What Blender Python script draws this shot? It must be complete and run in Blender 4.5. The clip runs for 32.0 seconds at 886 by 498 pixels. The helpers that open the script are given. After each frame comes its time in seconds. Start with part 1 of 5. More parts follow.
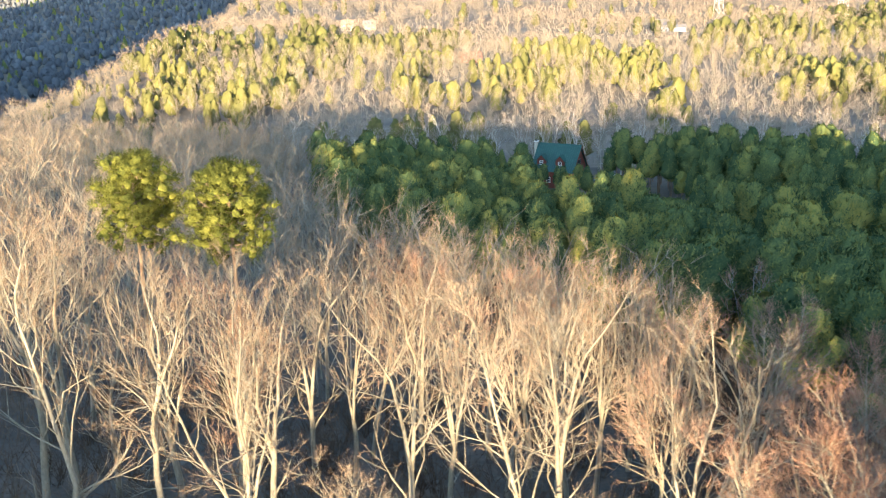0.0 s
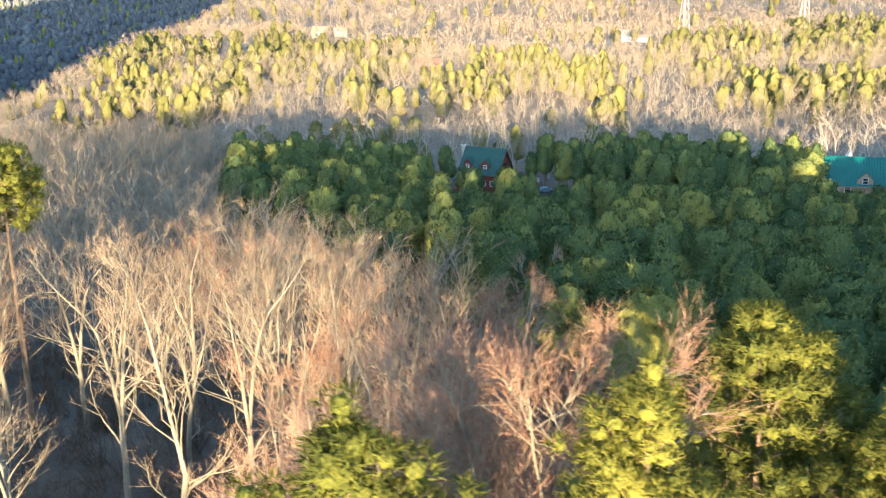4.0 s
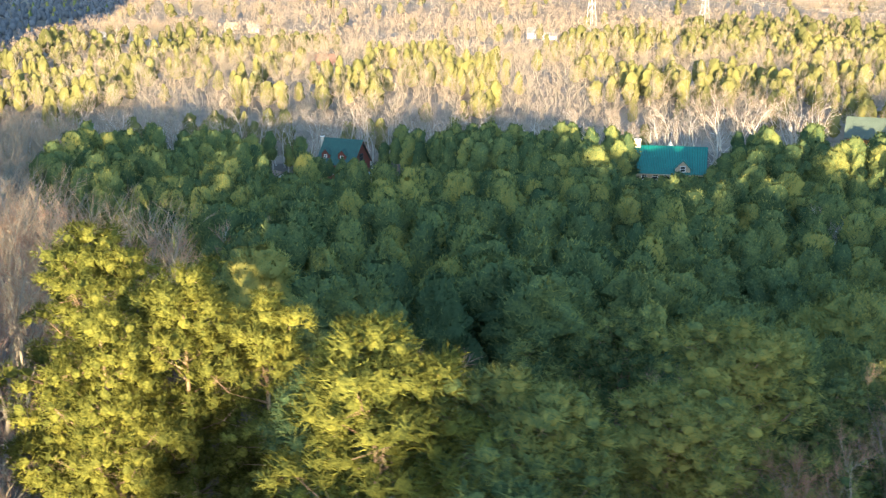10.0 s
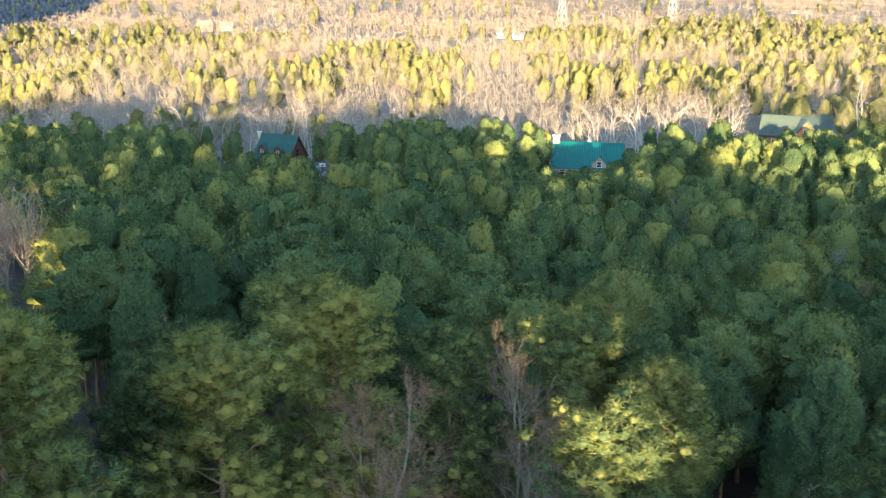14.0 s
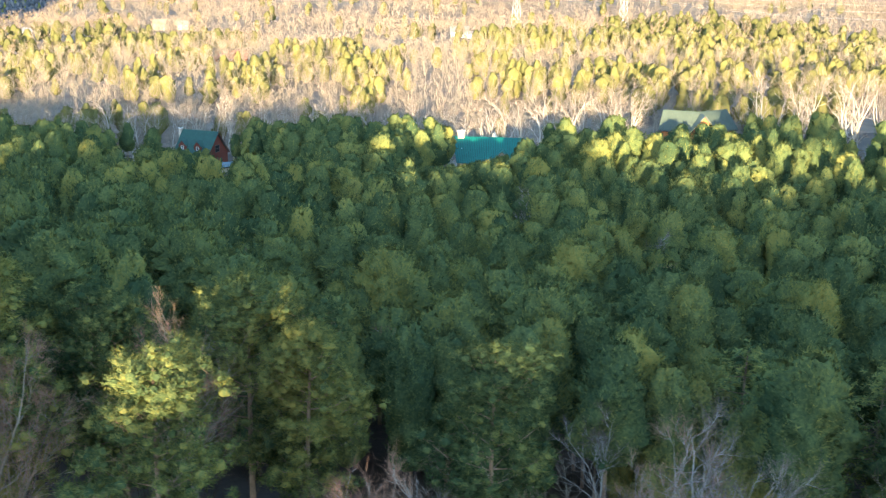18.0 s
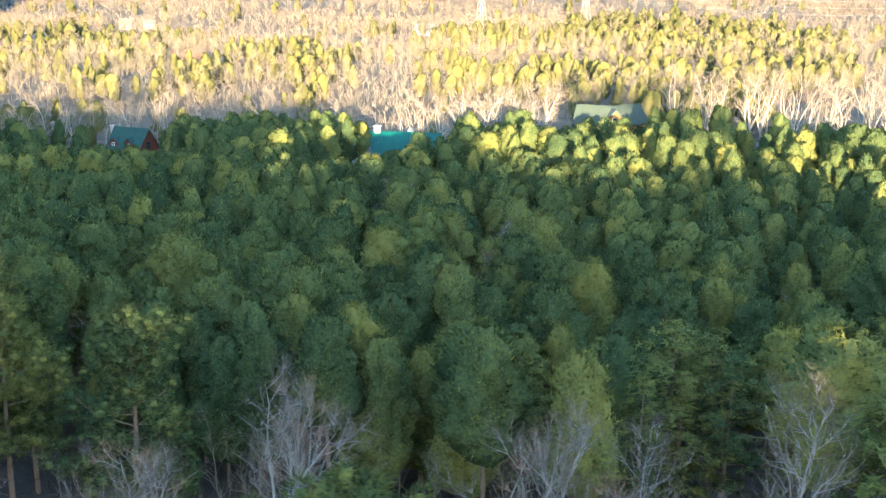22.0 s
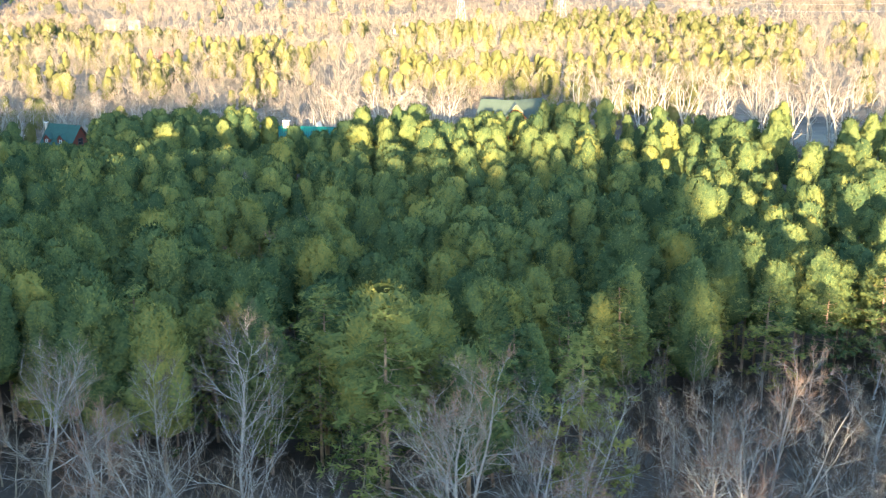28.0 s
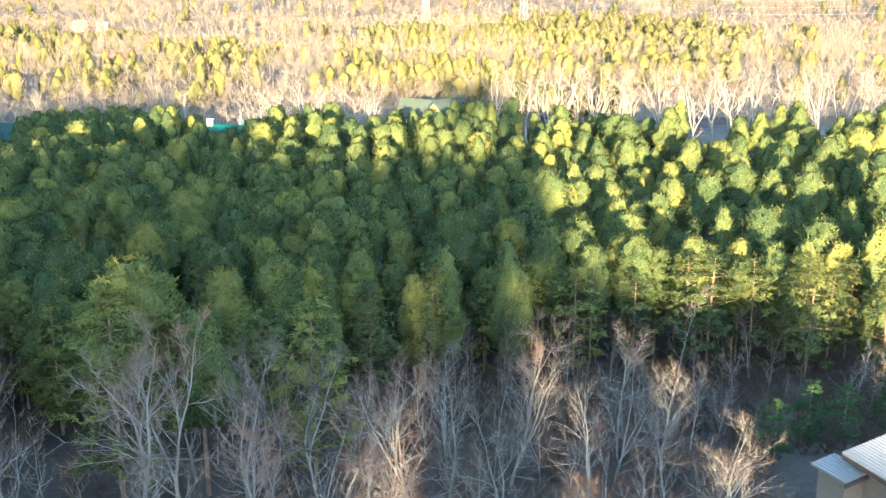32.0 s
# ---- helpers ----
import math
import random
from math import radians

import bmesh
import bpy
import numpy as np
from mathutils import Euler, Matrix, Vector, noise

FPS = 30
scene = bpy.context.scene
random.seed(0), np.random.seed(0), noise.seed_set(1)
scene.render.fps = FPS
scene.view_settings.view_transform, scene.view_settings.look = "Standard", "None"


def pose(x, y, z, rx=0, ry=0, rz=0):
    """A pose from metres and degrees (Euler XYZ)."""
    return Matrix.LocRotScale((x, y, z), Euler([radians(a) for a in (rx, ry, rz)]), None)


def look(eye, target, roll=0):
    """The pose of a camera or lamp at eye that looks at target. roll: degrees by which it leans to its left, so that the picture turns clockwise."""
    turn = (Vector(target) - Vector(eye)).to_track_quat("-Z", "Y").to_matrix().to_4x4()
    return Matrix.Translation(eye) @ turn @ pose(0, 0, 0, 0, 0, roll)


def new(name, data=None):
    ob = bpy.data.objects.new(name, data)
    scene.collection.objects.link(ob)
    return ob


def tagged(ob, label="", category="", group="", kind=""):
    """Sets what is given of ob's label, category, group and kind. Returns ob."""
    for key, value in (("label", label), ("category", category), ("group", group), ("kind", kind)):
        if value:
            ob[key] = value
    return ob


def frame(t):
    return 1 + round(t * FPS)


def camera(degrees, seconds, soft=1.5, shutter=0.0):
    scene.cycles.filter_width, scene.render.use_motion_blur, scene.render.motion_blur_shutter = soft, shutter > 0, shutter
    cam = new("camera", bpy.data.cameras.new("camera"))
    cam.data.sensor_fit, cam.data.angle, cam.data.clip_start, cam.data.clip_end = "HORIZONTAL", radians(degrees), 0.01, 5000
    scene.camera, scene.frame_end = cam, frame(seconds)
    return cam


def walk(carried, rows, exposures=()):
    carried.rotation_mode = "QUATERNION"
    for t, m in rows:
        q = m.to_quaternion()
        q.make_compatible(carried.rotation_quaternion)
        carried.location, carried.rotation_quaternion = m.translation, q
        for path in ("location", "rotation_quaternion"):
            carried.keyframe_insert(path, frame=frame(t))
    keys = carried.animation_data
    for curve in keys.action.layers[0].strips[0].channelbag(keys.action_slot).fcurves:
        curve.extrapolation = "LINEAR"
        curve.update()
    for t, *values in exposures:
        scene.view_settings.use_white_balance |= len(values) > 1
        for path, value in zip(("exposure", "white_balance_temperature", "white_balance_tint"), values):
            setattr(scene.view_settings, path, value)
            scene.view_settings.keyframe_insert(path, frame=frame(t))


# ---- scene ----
cam = camera(44.0, 32.0, soft=1.25, shutter=0.5)
PATH = [
    (0, -19.4, 14.53, 54.73, 74.2, 1.44, 0.19),
    (0.5, -17.07, 13.46, 54.67, 74.27, 1.36, 0.6),
    (1, -14.77, 12.41, 54.61, 74.35, 1.26, 0.77),
    (1.5, -12.51, 11.35, 54.56, 74.42, 1.15, 0.72),
    (2, -10.27, 10.3, 54.5, 74.49, 1.02, 0.6),
    (2.5, -8.05, 9.26, 54.45, 74.54, 0.9, 0.43),
    (4.5, 0.65, 5.16, 54.25, 74.67, 0.71, -0.38),
    (5, 2.79, 4.16, 54.2, 74.7, 0.68, -0.65),
    (5.5, 4.92, 3.16, 54.16, 74.72, 0.65, -0.95),
    (6, 7.05, 2.17, 54.12, 74.73, 0.6, -1.28),
    (6.5, 9.17, 1.2, 54.08, 74.73, 0.55, -1.58),
    (7, 11.29, 0.23, 54.04, 74.72, 0.5, -1.88),
    (7.5, 13.4, -0.73, 54, 74.7, 0.46, -2.19),
    (8, 15.52, -1.68, 53.96, 74.67, 0.41, -2.5),
    (8.5, 17.63, -2.63, 53.93, 74.63, 0.35, -2.76),
    (9, 19.75, -3.56, 53.89, 74.6, 0.28, -2.88),
    (9.5, 21.88, -4.48, 53.86, 74.57, 0.21, -2.91),
    (10, 24.01, -5.39, 53.83, 74.54, 0.17, -2.95),
    (10.5, 26.15, -6.3, 53.8, 74.53, 0.16, -2.99),
    (11, 28.29, -7.19, 53.77, 74.52, 0.15, -3.01),
    (11.5, 30.44, -8.08, 53.74, 74.51, 0.11, -3.1),
    (12, 32.61, -8.96, 53.72, 74.51, 0.05, -3.16),
    (12.5, 34.78, -9.83, 53.7, 74.51, -0.01, -3.18),
    (13, 36.97, -10.69, 53.67, 74.52, -0.07, -3.2),
    (13.5, 39.16, -11.55, 53.65, 74.53, -0.13, -3.21),
    (14, 41.37, -12.4, 53.63, 74.55, -0.18, -3.24),
    (14.5, 43.6, -13.25, 53.62, 74.55, -0.2, -3.36),
    (16.5, 52.62, -16.59, 53.56, 74.54, -0.23, -3.99),
    (17, 54.91, -17.42, 53.55, 74.54, -0.23, -4.14),
    (17.5, 57.21, -18.25, 53.54, 74.54, -0.25, -4.22),
    (18, 59.53, -19.08, 53.54, 74.53, -0.29, -4.33),
    (18.5, 61.86, -19.91, 53.53, 74.53, -0.32, -4.5),
    (19, 64.2, -20.74, 53.53, 74.52, -0.33, -4.59),
    (19.5, 66.56, -21.58, 53.52, 74.51, -0.3, -4.66),
    (20, 68.93, -22.42, 53.52, 74.5, -0.26, -4.75),
    (20.5, 71.3, -23.27, 53.52, 74.48, -0.21, -4.85),
    (21, 73.69, -24.12, 53.52, 74.47, -0.16, -4.9),
    (21.5, 76.09, -24.98, 53.53, 74.46, -0.12, -4.93),
    (22, 78.5, -25.85, 53.53, 74.45, -0.07, -4.86),
    (22.5, 80.91, -26.74, 53.54, 74.42, 0, -4.76),
    (23, 83.33, -27.63, 53.55, 74.39, 0.07, -4.64),
    (23.5, 85.76, -28.54, 53.56, 74.37, 0.11, -4.45),
    (24, 88.19, -29.47, 53.57, 74.35, 0.11, -4.34),
    (24.5, 90.62, -30.42, 53.58, 74.35, 0.09, -4.25),
    (25, 93.06, -31.38, 53.59, 74.36, 0.09, -4.12),
    (25.5, 95.49, -32.36, 53.61, 74.37, 0.12, -4.01),
    (27.5, 105.19, -36.55, 53.68, 74.39, 0.32, -3.94),
    (28, 107.6, -37.67, 53.7, 74.41, 0.37, -4.02),
    (28.5, 109.99, -38.82, 53.73, 74.43, 0.41, -4.05),
    (29, 112.37, -40.01, 53.75, 74.45, 0.43, -4.05),
    (29.5, 114.74, -41.23, 53.78, 74.47, 0.44, -4.06),
    (30, 117.08, -42.49, 53.81, 74.48, 0.43, -4.13),
    (30.5, 119.41, -43.8, 53.84, 74.49, 0.4, -4.24),
    (31, 121.71, -45.15, 53.87, 74.51, 0.34, -4.37),
    (31.5, 123.99, -46.54, 53.9, 74.52, 0.27, -4.5),
    (32, 126.24, -47.98, 53.94, 74.53, 0.2, -4.57),
]
walk(cam, [(t, pose(*p)) for t, *p in PATH], exposures=[(0.0, 2.95), (14.0, 3.05), (32.0, 3.25)])

# ---- light ----
SUN_AZ, SUN_EL = radians(-6.0), radians(7.2)      # behind the flight, a little to its left
SX, SY = math.sin(SUN_AZ), -math.cos(SUN_AZ)
world = bpy.data.worlds.new("sky")
scene.world = world
world.use_nodes = True
wn = world.node_tree
sky = wn.nodes.new("ShaderNodeTexSky")
sky.sky_type, sky.sun_disc = "NISHITA", False
sky.sun_elevation, sky.sun_rotation = SUN_EL, math.pi - SUN_AZ
sky.air_density, sky.dust_density, sky.ozone_density = 1.0, 0.5, 2.2
wn.links.new(sky.outputs[0], wn.nodes["Background"].inputs[0])
wn.nodes["Background"].inputs[1].default_value = 0.15
sun = new("sun", bpy.data.lights.new("sun", "SUN"))
sun.data.energy, sun.data.angle, sun.data.color = 4.0, radians(0.6), (1.0, 0.762, 0.46)
sun.matrix_world = look((SX * 100, SY * 100, 100 * math.tan(SUN_EL)), (0, 0, 0))

# ---- materials ----
def material(name):
    m = bpy.data.materials.new(name)
    m.use_nodes = True
    return m, m.node_tree.nodes, m.node_tree.links


def ramp(nodes, stops):
    r = nodes.new("ShaderNodeValToRGB")
    e = r.color_ramp.elements
    while len(e) < len(stops):
        e.new(0.5)
    for el, (p, c) in zip(e, stops):
        el.position, el.color = p, (*c, 1)
    return r


def surface(name, stops, scale=3.0, rough=0.85, metal=0.0, bump=0.3, fine=40.0, coords="Object", stretch=(1, 1, 1)):
    """Two scales of noise into a colour ramp, with relief."""
    m, n, l = material(name)
    b = n["Principled BSDF"]
    tc = n.new("ShaderNodeTexCoord")
    mp = n.new("ShaderNodeMapping")
    mp.inputs["Scale"].default_value = stretch
    l.new(tc.outputs[coords], mp.inputs[0])
    a, f = n.new("ShaderNodeTexNoise"), n.new("ShaderNodeTexNoise")
    a.inputs["Scale"].default_value, f.inputs["Scale"].default_value = scale, fine
    a.inputs["Detail"].default_value = 6
    for q in (a, f):
        l.new(mp.outputs[0], q.inputs["Vector"])
    mix = n.new("ShaderNodeMix")
    mix.inputs[0].default_value = 0.35
    l.new(a.outputs[0], mix.inputs[2])
    l.new(f.outputs[0], mix.inputs[3])
    r = ramp(n, stops)
    l.new(mix.outputs[0], r.inputs[0])
    l.new(r.outputs[0], b.inputs["Base Color"])
    b.inputs["Roughness"].default_value, b.inputs["Metallic"].default_value = rough, metal
    if bump:
        bp = n.new("ShaderNodeBump")
        bp.inputs["Strength"].default_value = bump
        l.new(mix.outputs[0], bp.inputs["Height"])
        l.new(bp.outputs[0], b.inputs["Normal"])
    return m


def foliage(name, dark, mid, light, patch=0.16, translucent=0.18, own=0.5, vary=0.4, tuft=0.0, grain=0.9):
    """Needles: each blade its own shade, each tree its own tone."""
    m, n, l = material(name)
    n.remove(n["Principled BSDF"])
    geo, info = n.new("ShaderNodeNewGeometry"), n.new("ShaderNodeObjectInfo")
    nz = n.new("ShaderNodeTexNoise")
    nz.inputs["Scale"].default_value, nz.inputs["Detail"].default_value = patch, 2
    l.new(geo.outputs["Position"], nz.inputs["Vector"])
    a = n.new("ShaderNodeMath")
    a.operation = "MULTIPLY_ADD"
    l.new(geo.outputs["Random Per Island"], a.inputs[0])
    a.inputs[1].default_value, a.inputs[2].default_value = vary, -vary / 2
    b = n.new("ShaderNodeMath")
    b.operation = "ADD"
    l.new(a.outputs[0], b.inputs[0])
    l.new(nz.outputs[0], b.inputs[1])
    c = n.new("ShaderNodeMath")
    c.operation = "MULTIPLY_ADD"
    l.new(info.outputs["Random"], c.inputs[0])
    c.inputs[1].default_value = own
    c.inputs[2].default_value = -own / 2
    d = n.new("ShaderNodeMath")
    d.operation = "ADD"
    l.new(b.outputs[0], d.inputs[0])
    l.new(c.outputs[0], d.inputs[1])
    r = ramp(n, [(0.15, dark), (0.5, mid), (0.85, light)])
    l.new(d.outputs[0], r.inputs[0])
    bp = None
    if tuft:
        # grain of needle tufts: relief, and colour that stands for the shaded gaps
        fz, fc, bp = n.new("ShaderNodeTexNoise"), n.new("ShaderNodeMath"), n.new("ShaderNodeBump")
        fz.inputs["Scale"].default_value, fz.inputs["Detail"].default_value = tuft, 4
        l.new(geo.outputs["Position"], fz.inputs["Vector"])
        fc.operation = "MULTIPLY_ADD"
        l.new(fz.outputs[0], fc.inputs[0])
        fc.inputs[1].default_value = grain
        fd = n.new("ShaderNodeMath")
        fd.operation = "SUBTRACT"
        l.new(d.outputs[0], fd.inputs[0])
        fd.inputs[1].default_value = grain / 2
        l.new(fd.outputs[0], fc.inputs[2])
        l.new(fc.outputs[0], r.inputs[0])
        bp.inputs["Strength"].default_value, bp.inputs["Distance"].default_value = 0.55, 0.3
        l.new(fz.outputs[0], bp.inputs["Height"])
    df, tr, mx = n.new("ShaderNodeBsdfDiffuse"), n.new("ShaderNodeBsdfTranslucent"), n.new("ShaderNodeMixShader")
    mx.inputs[0].default_value = translucent
    l.new(r.outputs[0], df.inputs[0])
    l.new(r.outputs[0], tr.inputs[0])
    if bp:
        l.new(bp.outputs[0], df.inputs["Normal"])
    l.new(df.outputs[0], mx.inputs[1])
    l.new(tr.outputs[0], mx.inputs[2])
    l.new(mx.outputs[0], n["Material Output"].inputs[0])
    return m


PINE = foliage("pine_needles", (0.043, 0.074, 0.037), (0.104, 0.137, 0.053), (0.215, 0.208, 0.060), vary=0.6, own=0.5, tuft=4.5, grain=1.0)
# Paler pine needles, with the yellow of low sun put into the colour.
PINE_SUN = foliage("pale_sunlit_needles", (0.05, 0.062, 0.018), (0.122, 0.131, 0.031), (0.212, 0.206, 0.044), own=0.2, tuft=7.0)
# Dark end raised: the far hill's flat, hazy light is put into the colour.
PINE_FAR = foliage("olive_pine_needles", (0.088, 0.092, 0.037), (0.118, 0.12, 0.046), (0.155, 0.148, 0.055), patch=0.14, vary=0.4, tuft=1.6, grain=0.8)
HEMLOCK = foliage("hemlock_needles", (0.06, 0.085, 0.03), (0.135, 0.155, 0.05), (0.23, 0.22, 0.07))
CEDAR = foliage("dark_evergreen_needles", (0.02, 0.05, 0.022), (0.04, 0.09, 0.036), (0.07, 0.135, 0.05))
YELLOW = foliage("yellow_blossom", (0.5, 0.36, 0.01), (0.62, 0.46, 0.02), (0.72, 0.55, 0.04))
TWIG = foliage("grey_twigs", (0.07, 0.058, 0.05), (0.125, 0.105, 0.09), (0.19, 0.162, 0.138), 0.1, 0.0)
TWIG_RED = foliage("reddish_budding_twigs", (0.16, 0.09, 0.063), (0.25, 0.15, 0.107), (0.34, 0.225, 0.162), 0.1, 0.0)
TWIG_FAR = foliage("pale_far_twigs", (0.13, 0.099, 0.077), (0.22, 0.171, 0.131), (0.32, 0.26, 0.204), 0.06, 0.0, vary=0.5)
TWIG_BROWN = foliage("brown_twigs", (0.13, 0.088, 0.06), (0.22, 0.155, 0.106), (0.32, 0.235, 0.165), 0.1, 0.0)
# Grey twigs tinted blue, so distance haze and skylight are in the colour.
TWIG_VALLEY = foliage("hazy_blue_grey_twigs", (0.09, 0.097, 0.108), (0.132, 0.142, 0.156), (0.185, 0.197, 0.212), 0.03, 0.0)
BRUSH = foliage("brown_brush", (0.06, 0.042, 0.03), (0.11, 0.08, 0.058), (0.17, 0.125, 0.09), 0.1, 0.0)
BARK = surface("pale_bark", [(0.25, (0.078, 0.067, 0.049)), (0.5, (0.178, 0.157, 0.119)), (0.75, (0.315, 0.28, 0.218))], 1.3, fine=14, stretch=(1, 1, 0.3))
BARK_GREY = surface("silver_grey_bark", [(0.25, (0.13, 0.127, 0.12)), (0.5, (0.245, 0.24, 0.228)), (0.75, (0.38, 0.37, 0.352))], 1.3, fine=14, stretch=(1, 1, 0.3))
BARK_PALE = surface("white_sycamore_bark", [(0.25, (0.19, 0.17, 0.143)), (0.5, (0.33, 0.30, 0.26)), (0.75, (0.50, 0.465, 0.415))], 1.1, fine=11, stretch=(1, 1, 0.3))
BARK_PINE = surface("pine_bark", [(0.3, (0.10, 0.065, 0.045)), (0.55, (0.22, 0.15, 0.10)), (0.8, (0.33, 0.25, 0.18))], 3, fine=22, stretch=(1, 1, 0.35))
# One leaf litter, two paints: dark for near shade, light for the sunlit hill.
GROUND = surface("shaded_leaf_litter", [(0.3, (0.014, 0.010, 0.007)), (0.5, (0.040, 0.028, 0.019)), (0.72, (0.095, 0.066, 0.046))], 0.11, fine=1.9, bump=0.5)
LITTER_SUN = surface("sunlit_leaf_litter", [(0.3, (0.065, 0.048, 0.034)), (0.5, (0.125, 0.094, 0.067)), (0.72, (0.20, 0.155, 0.112))], 0.11, fine=1.9, bump=0.5)
DIRT = surface("bare_earth", [(0.3, (0.26, 0.16, 0.10)), (0.7, (0.42, 0.29, 0.20))], 0.3, fine=4)
LOG_RED = surface("red_brown_siding", [(0.3, (0.11, 0.03, 0.02)), (0.7, (0.19, 0.052, 0.034))], 2, fine=20, stretch=(1, 1, 6))
LOG_TAN = surface("tan_log_siding", [(0.3, (0.33, 0.25, 0.17)), (0.7, (0.50, 0.40, 0.29))], 2, fine=20, stretch=(1, 1, 6))
LOG_ORANGE = surface("orange_log_siding", [(0.3, (0.36, 0.13, 0.045)), (0.7, (0.50, 0.20, 0.07))], 2, fine=20, stretch=(1, 1, 6))
TAUPE = surface("taupe_siding", [(0.3, (0.155, 0.135, 0.11)), (0.7, (0.215, 0.19, 0.155))], 1.5, fine=25, bump=0.1, stretch=(1, 1, 5))
SIDING = surface("beige_siding", [(0.3, (0.40, 0.34, 0.26)), (0.7, (0.50, 0.44, 0.35))], 1.5, fine=25, bump=0.1)
ROOF_TEAL = surface("teal_metal_roof", [(0.3, (0.0, 0.105, 0.088)), (0.7, (0.004, 0.160, 0.132))], 0.6, 0.38, fine=9, bump=0.03)
SEAM_TEAL = surface("dark_teal_seam", [(0.3, (0.0, 0.045, 0.040)), (0.7, (0.002, 0.072, 0.062))], 0.6, 0.38, fine=9, bump=0.03)
ROOF_DARK = surface("dark_green_roof", [(0.3, (0.010, 0.050, 0.040)), (0.7, (0.02, 0.085, 0.068))], 0.8, 0.5, fine=12, bump=0.1)
ROOF_SAGE = surface("sage_green_roof", [(0.3, (0.042, 0.062, 0.048)), (0.7, (0.066, 0.09, 0.07))], 0.8, 0.6, fine=12, bump=0.05)
ROOF_GREY = surface("grey_metal_roof", [(0.3, (0.17, 0.185, 0.20)), (0.7, (0.24, 0.255, 0.27))], 0.8, 0.4, fine=10, bump=0.03)
ROOF_BROWN = surface("brown_shingle_roof", [(0.3, (0.19, 0.13, 0.10)), (0.7, (0.30, 0.21, 0.17))], 1.5, fine=14)
ROOF_RED = surface("rust_red_roof", [(0.3, (0.22, 0.10, 0.065)), (0.7, (0.30, 0.14, 0.095))], 0.8, fine=10)
STONE = surface("chimney_stone", [(0.3, (0.28, 0.24, 0.19)), (0.7, (0.52, 0.46, 0.38))], 2.2, fine=9, bump=0.6)
WHITE = surface("white_paint", [(0.3, (0.66, 0.64, 0.60)), (0.7, (0.80, 0.79, 0.76))], 2, 0.5, fine=20, bump=0.05)
DARK = surface("dark_trim", [(0.3, (0.035, 0.03, 0.03)), (0.7, (0.07, 0.06, 0.055))], 2, 0.5, fine=20, bump=0.05)
GLASS = surface("window_glass", [(0.3, (0.02, 0.025, 0.03)), (0.7, (0.04, 0.045, 0.05))], 1, 0.08, fine=5, bump=0.0)
STEEL = surface("galvanised_steel", [(0.3, (0.50, 0.50, 0.49)), (0.7, (0.66, 0.66, 0.64))], 1, 0.5, 0.4, fine=8, bump=0.05)
SEAM = {"teal_metal_roof": SEAM_TEAL}
TARP = surface("blue_grey_sheet", [(0.3, (0.10, 0.17, 0.22)), (0.7, (0.17, 0.25, 0.30))], 1.2, 0.5, fine=9)

# ---- terrain ----
ROWS_Y = (-400, -60, 0, 30, 60, 90, 120, 190, 250, 320, 400, 480, 600, 700, 850, 1000, 1200, 1450, 2200, 4500)
ROWS_Z = (20, 24, 21, 18.5, 12.5, 8, 5, 0.5, -4, -13, -12, -9, -9, -9, -12, -7, -2, 12, 10, 10)
# Crest of the unseen ridge, its dips and peaks set to shape the shade.
CREST_U = (-400, -90, -48, -42, -15, 3, 5, 9, 12, 14, 18, 20, 22, 25, 30, 38, 41, 45, 50, 53, 57, 68, 73, 82, 87, 97, 122, 123.4, 127.4, 129, 134, 135.5, 140, 141, 144, 147, 164, 168, 174, 183, 233, 700)
CREST_Z = (66, 66, 66, 57, 56.5, 57, 58, 60.5, 65.3, 66.8, 66.8, 67.5, 68.5, 71.5, 71, 70.5, 66.5, 62.5, 62.5, 64.3, 64.5, 63.5, 67.5, 67.5, 62.3, 61.5, 61, 40, 40, 60, 60, 40, 40, 58, 52, 48, 47, 40, 32, 24, 18, 18)


# level plots of the houses: x, y, height, reach
PADS = ((10.5, 318, -13, 16), (93.6, 258, -4.6, 16), (147.5, 259, 2.6, 14), (119, 213, 2.5, 8), (167.5, 27, 12.2, 12), (140, 822, -14, 40), (396, 914, -6, 40),
        (484, 834, -14, 35), (-214, 885, -18, 45), (-91, 890, -13, 40), (-11, 603, -9, 28), (185, 863, -13, 30), (255, 795, -12, 30))


def smooth(a, b, v):
    k = np.clip((v - a) / (b - a), 0, 1)
    return k * k * (3 - 2 * k)


def wave(x, y, s, k):
    """A cheap rolling unevenness of about +-1."""
    return (np.sin(x / s + 1.7 * k) * np.cos(y / (s * 1.13) - 0.6 * k) + 0.6 * np.sin((x + y) / (s * 0.53) + k)
            + 0.4 * np.cos((x - 0.7 * y) / (s * 0.31) + 2.1 * k)) / 1.6


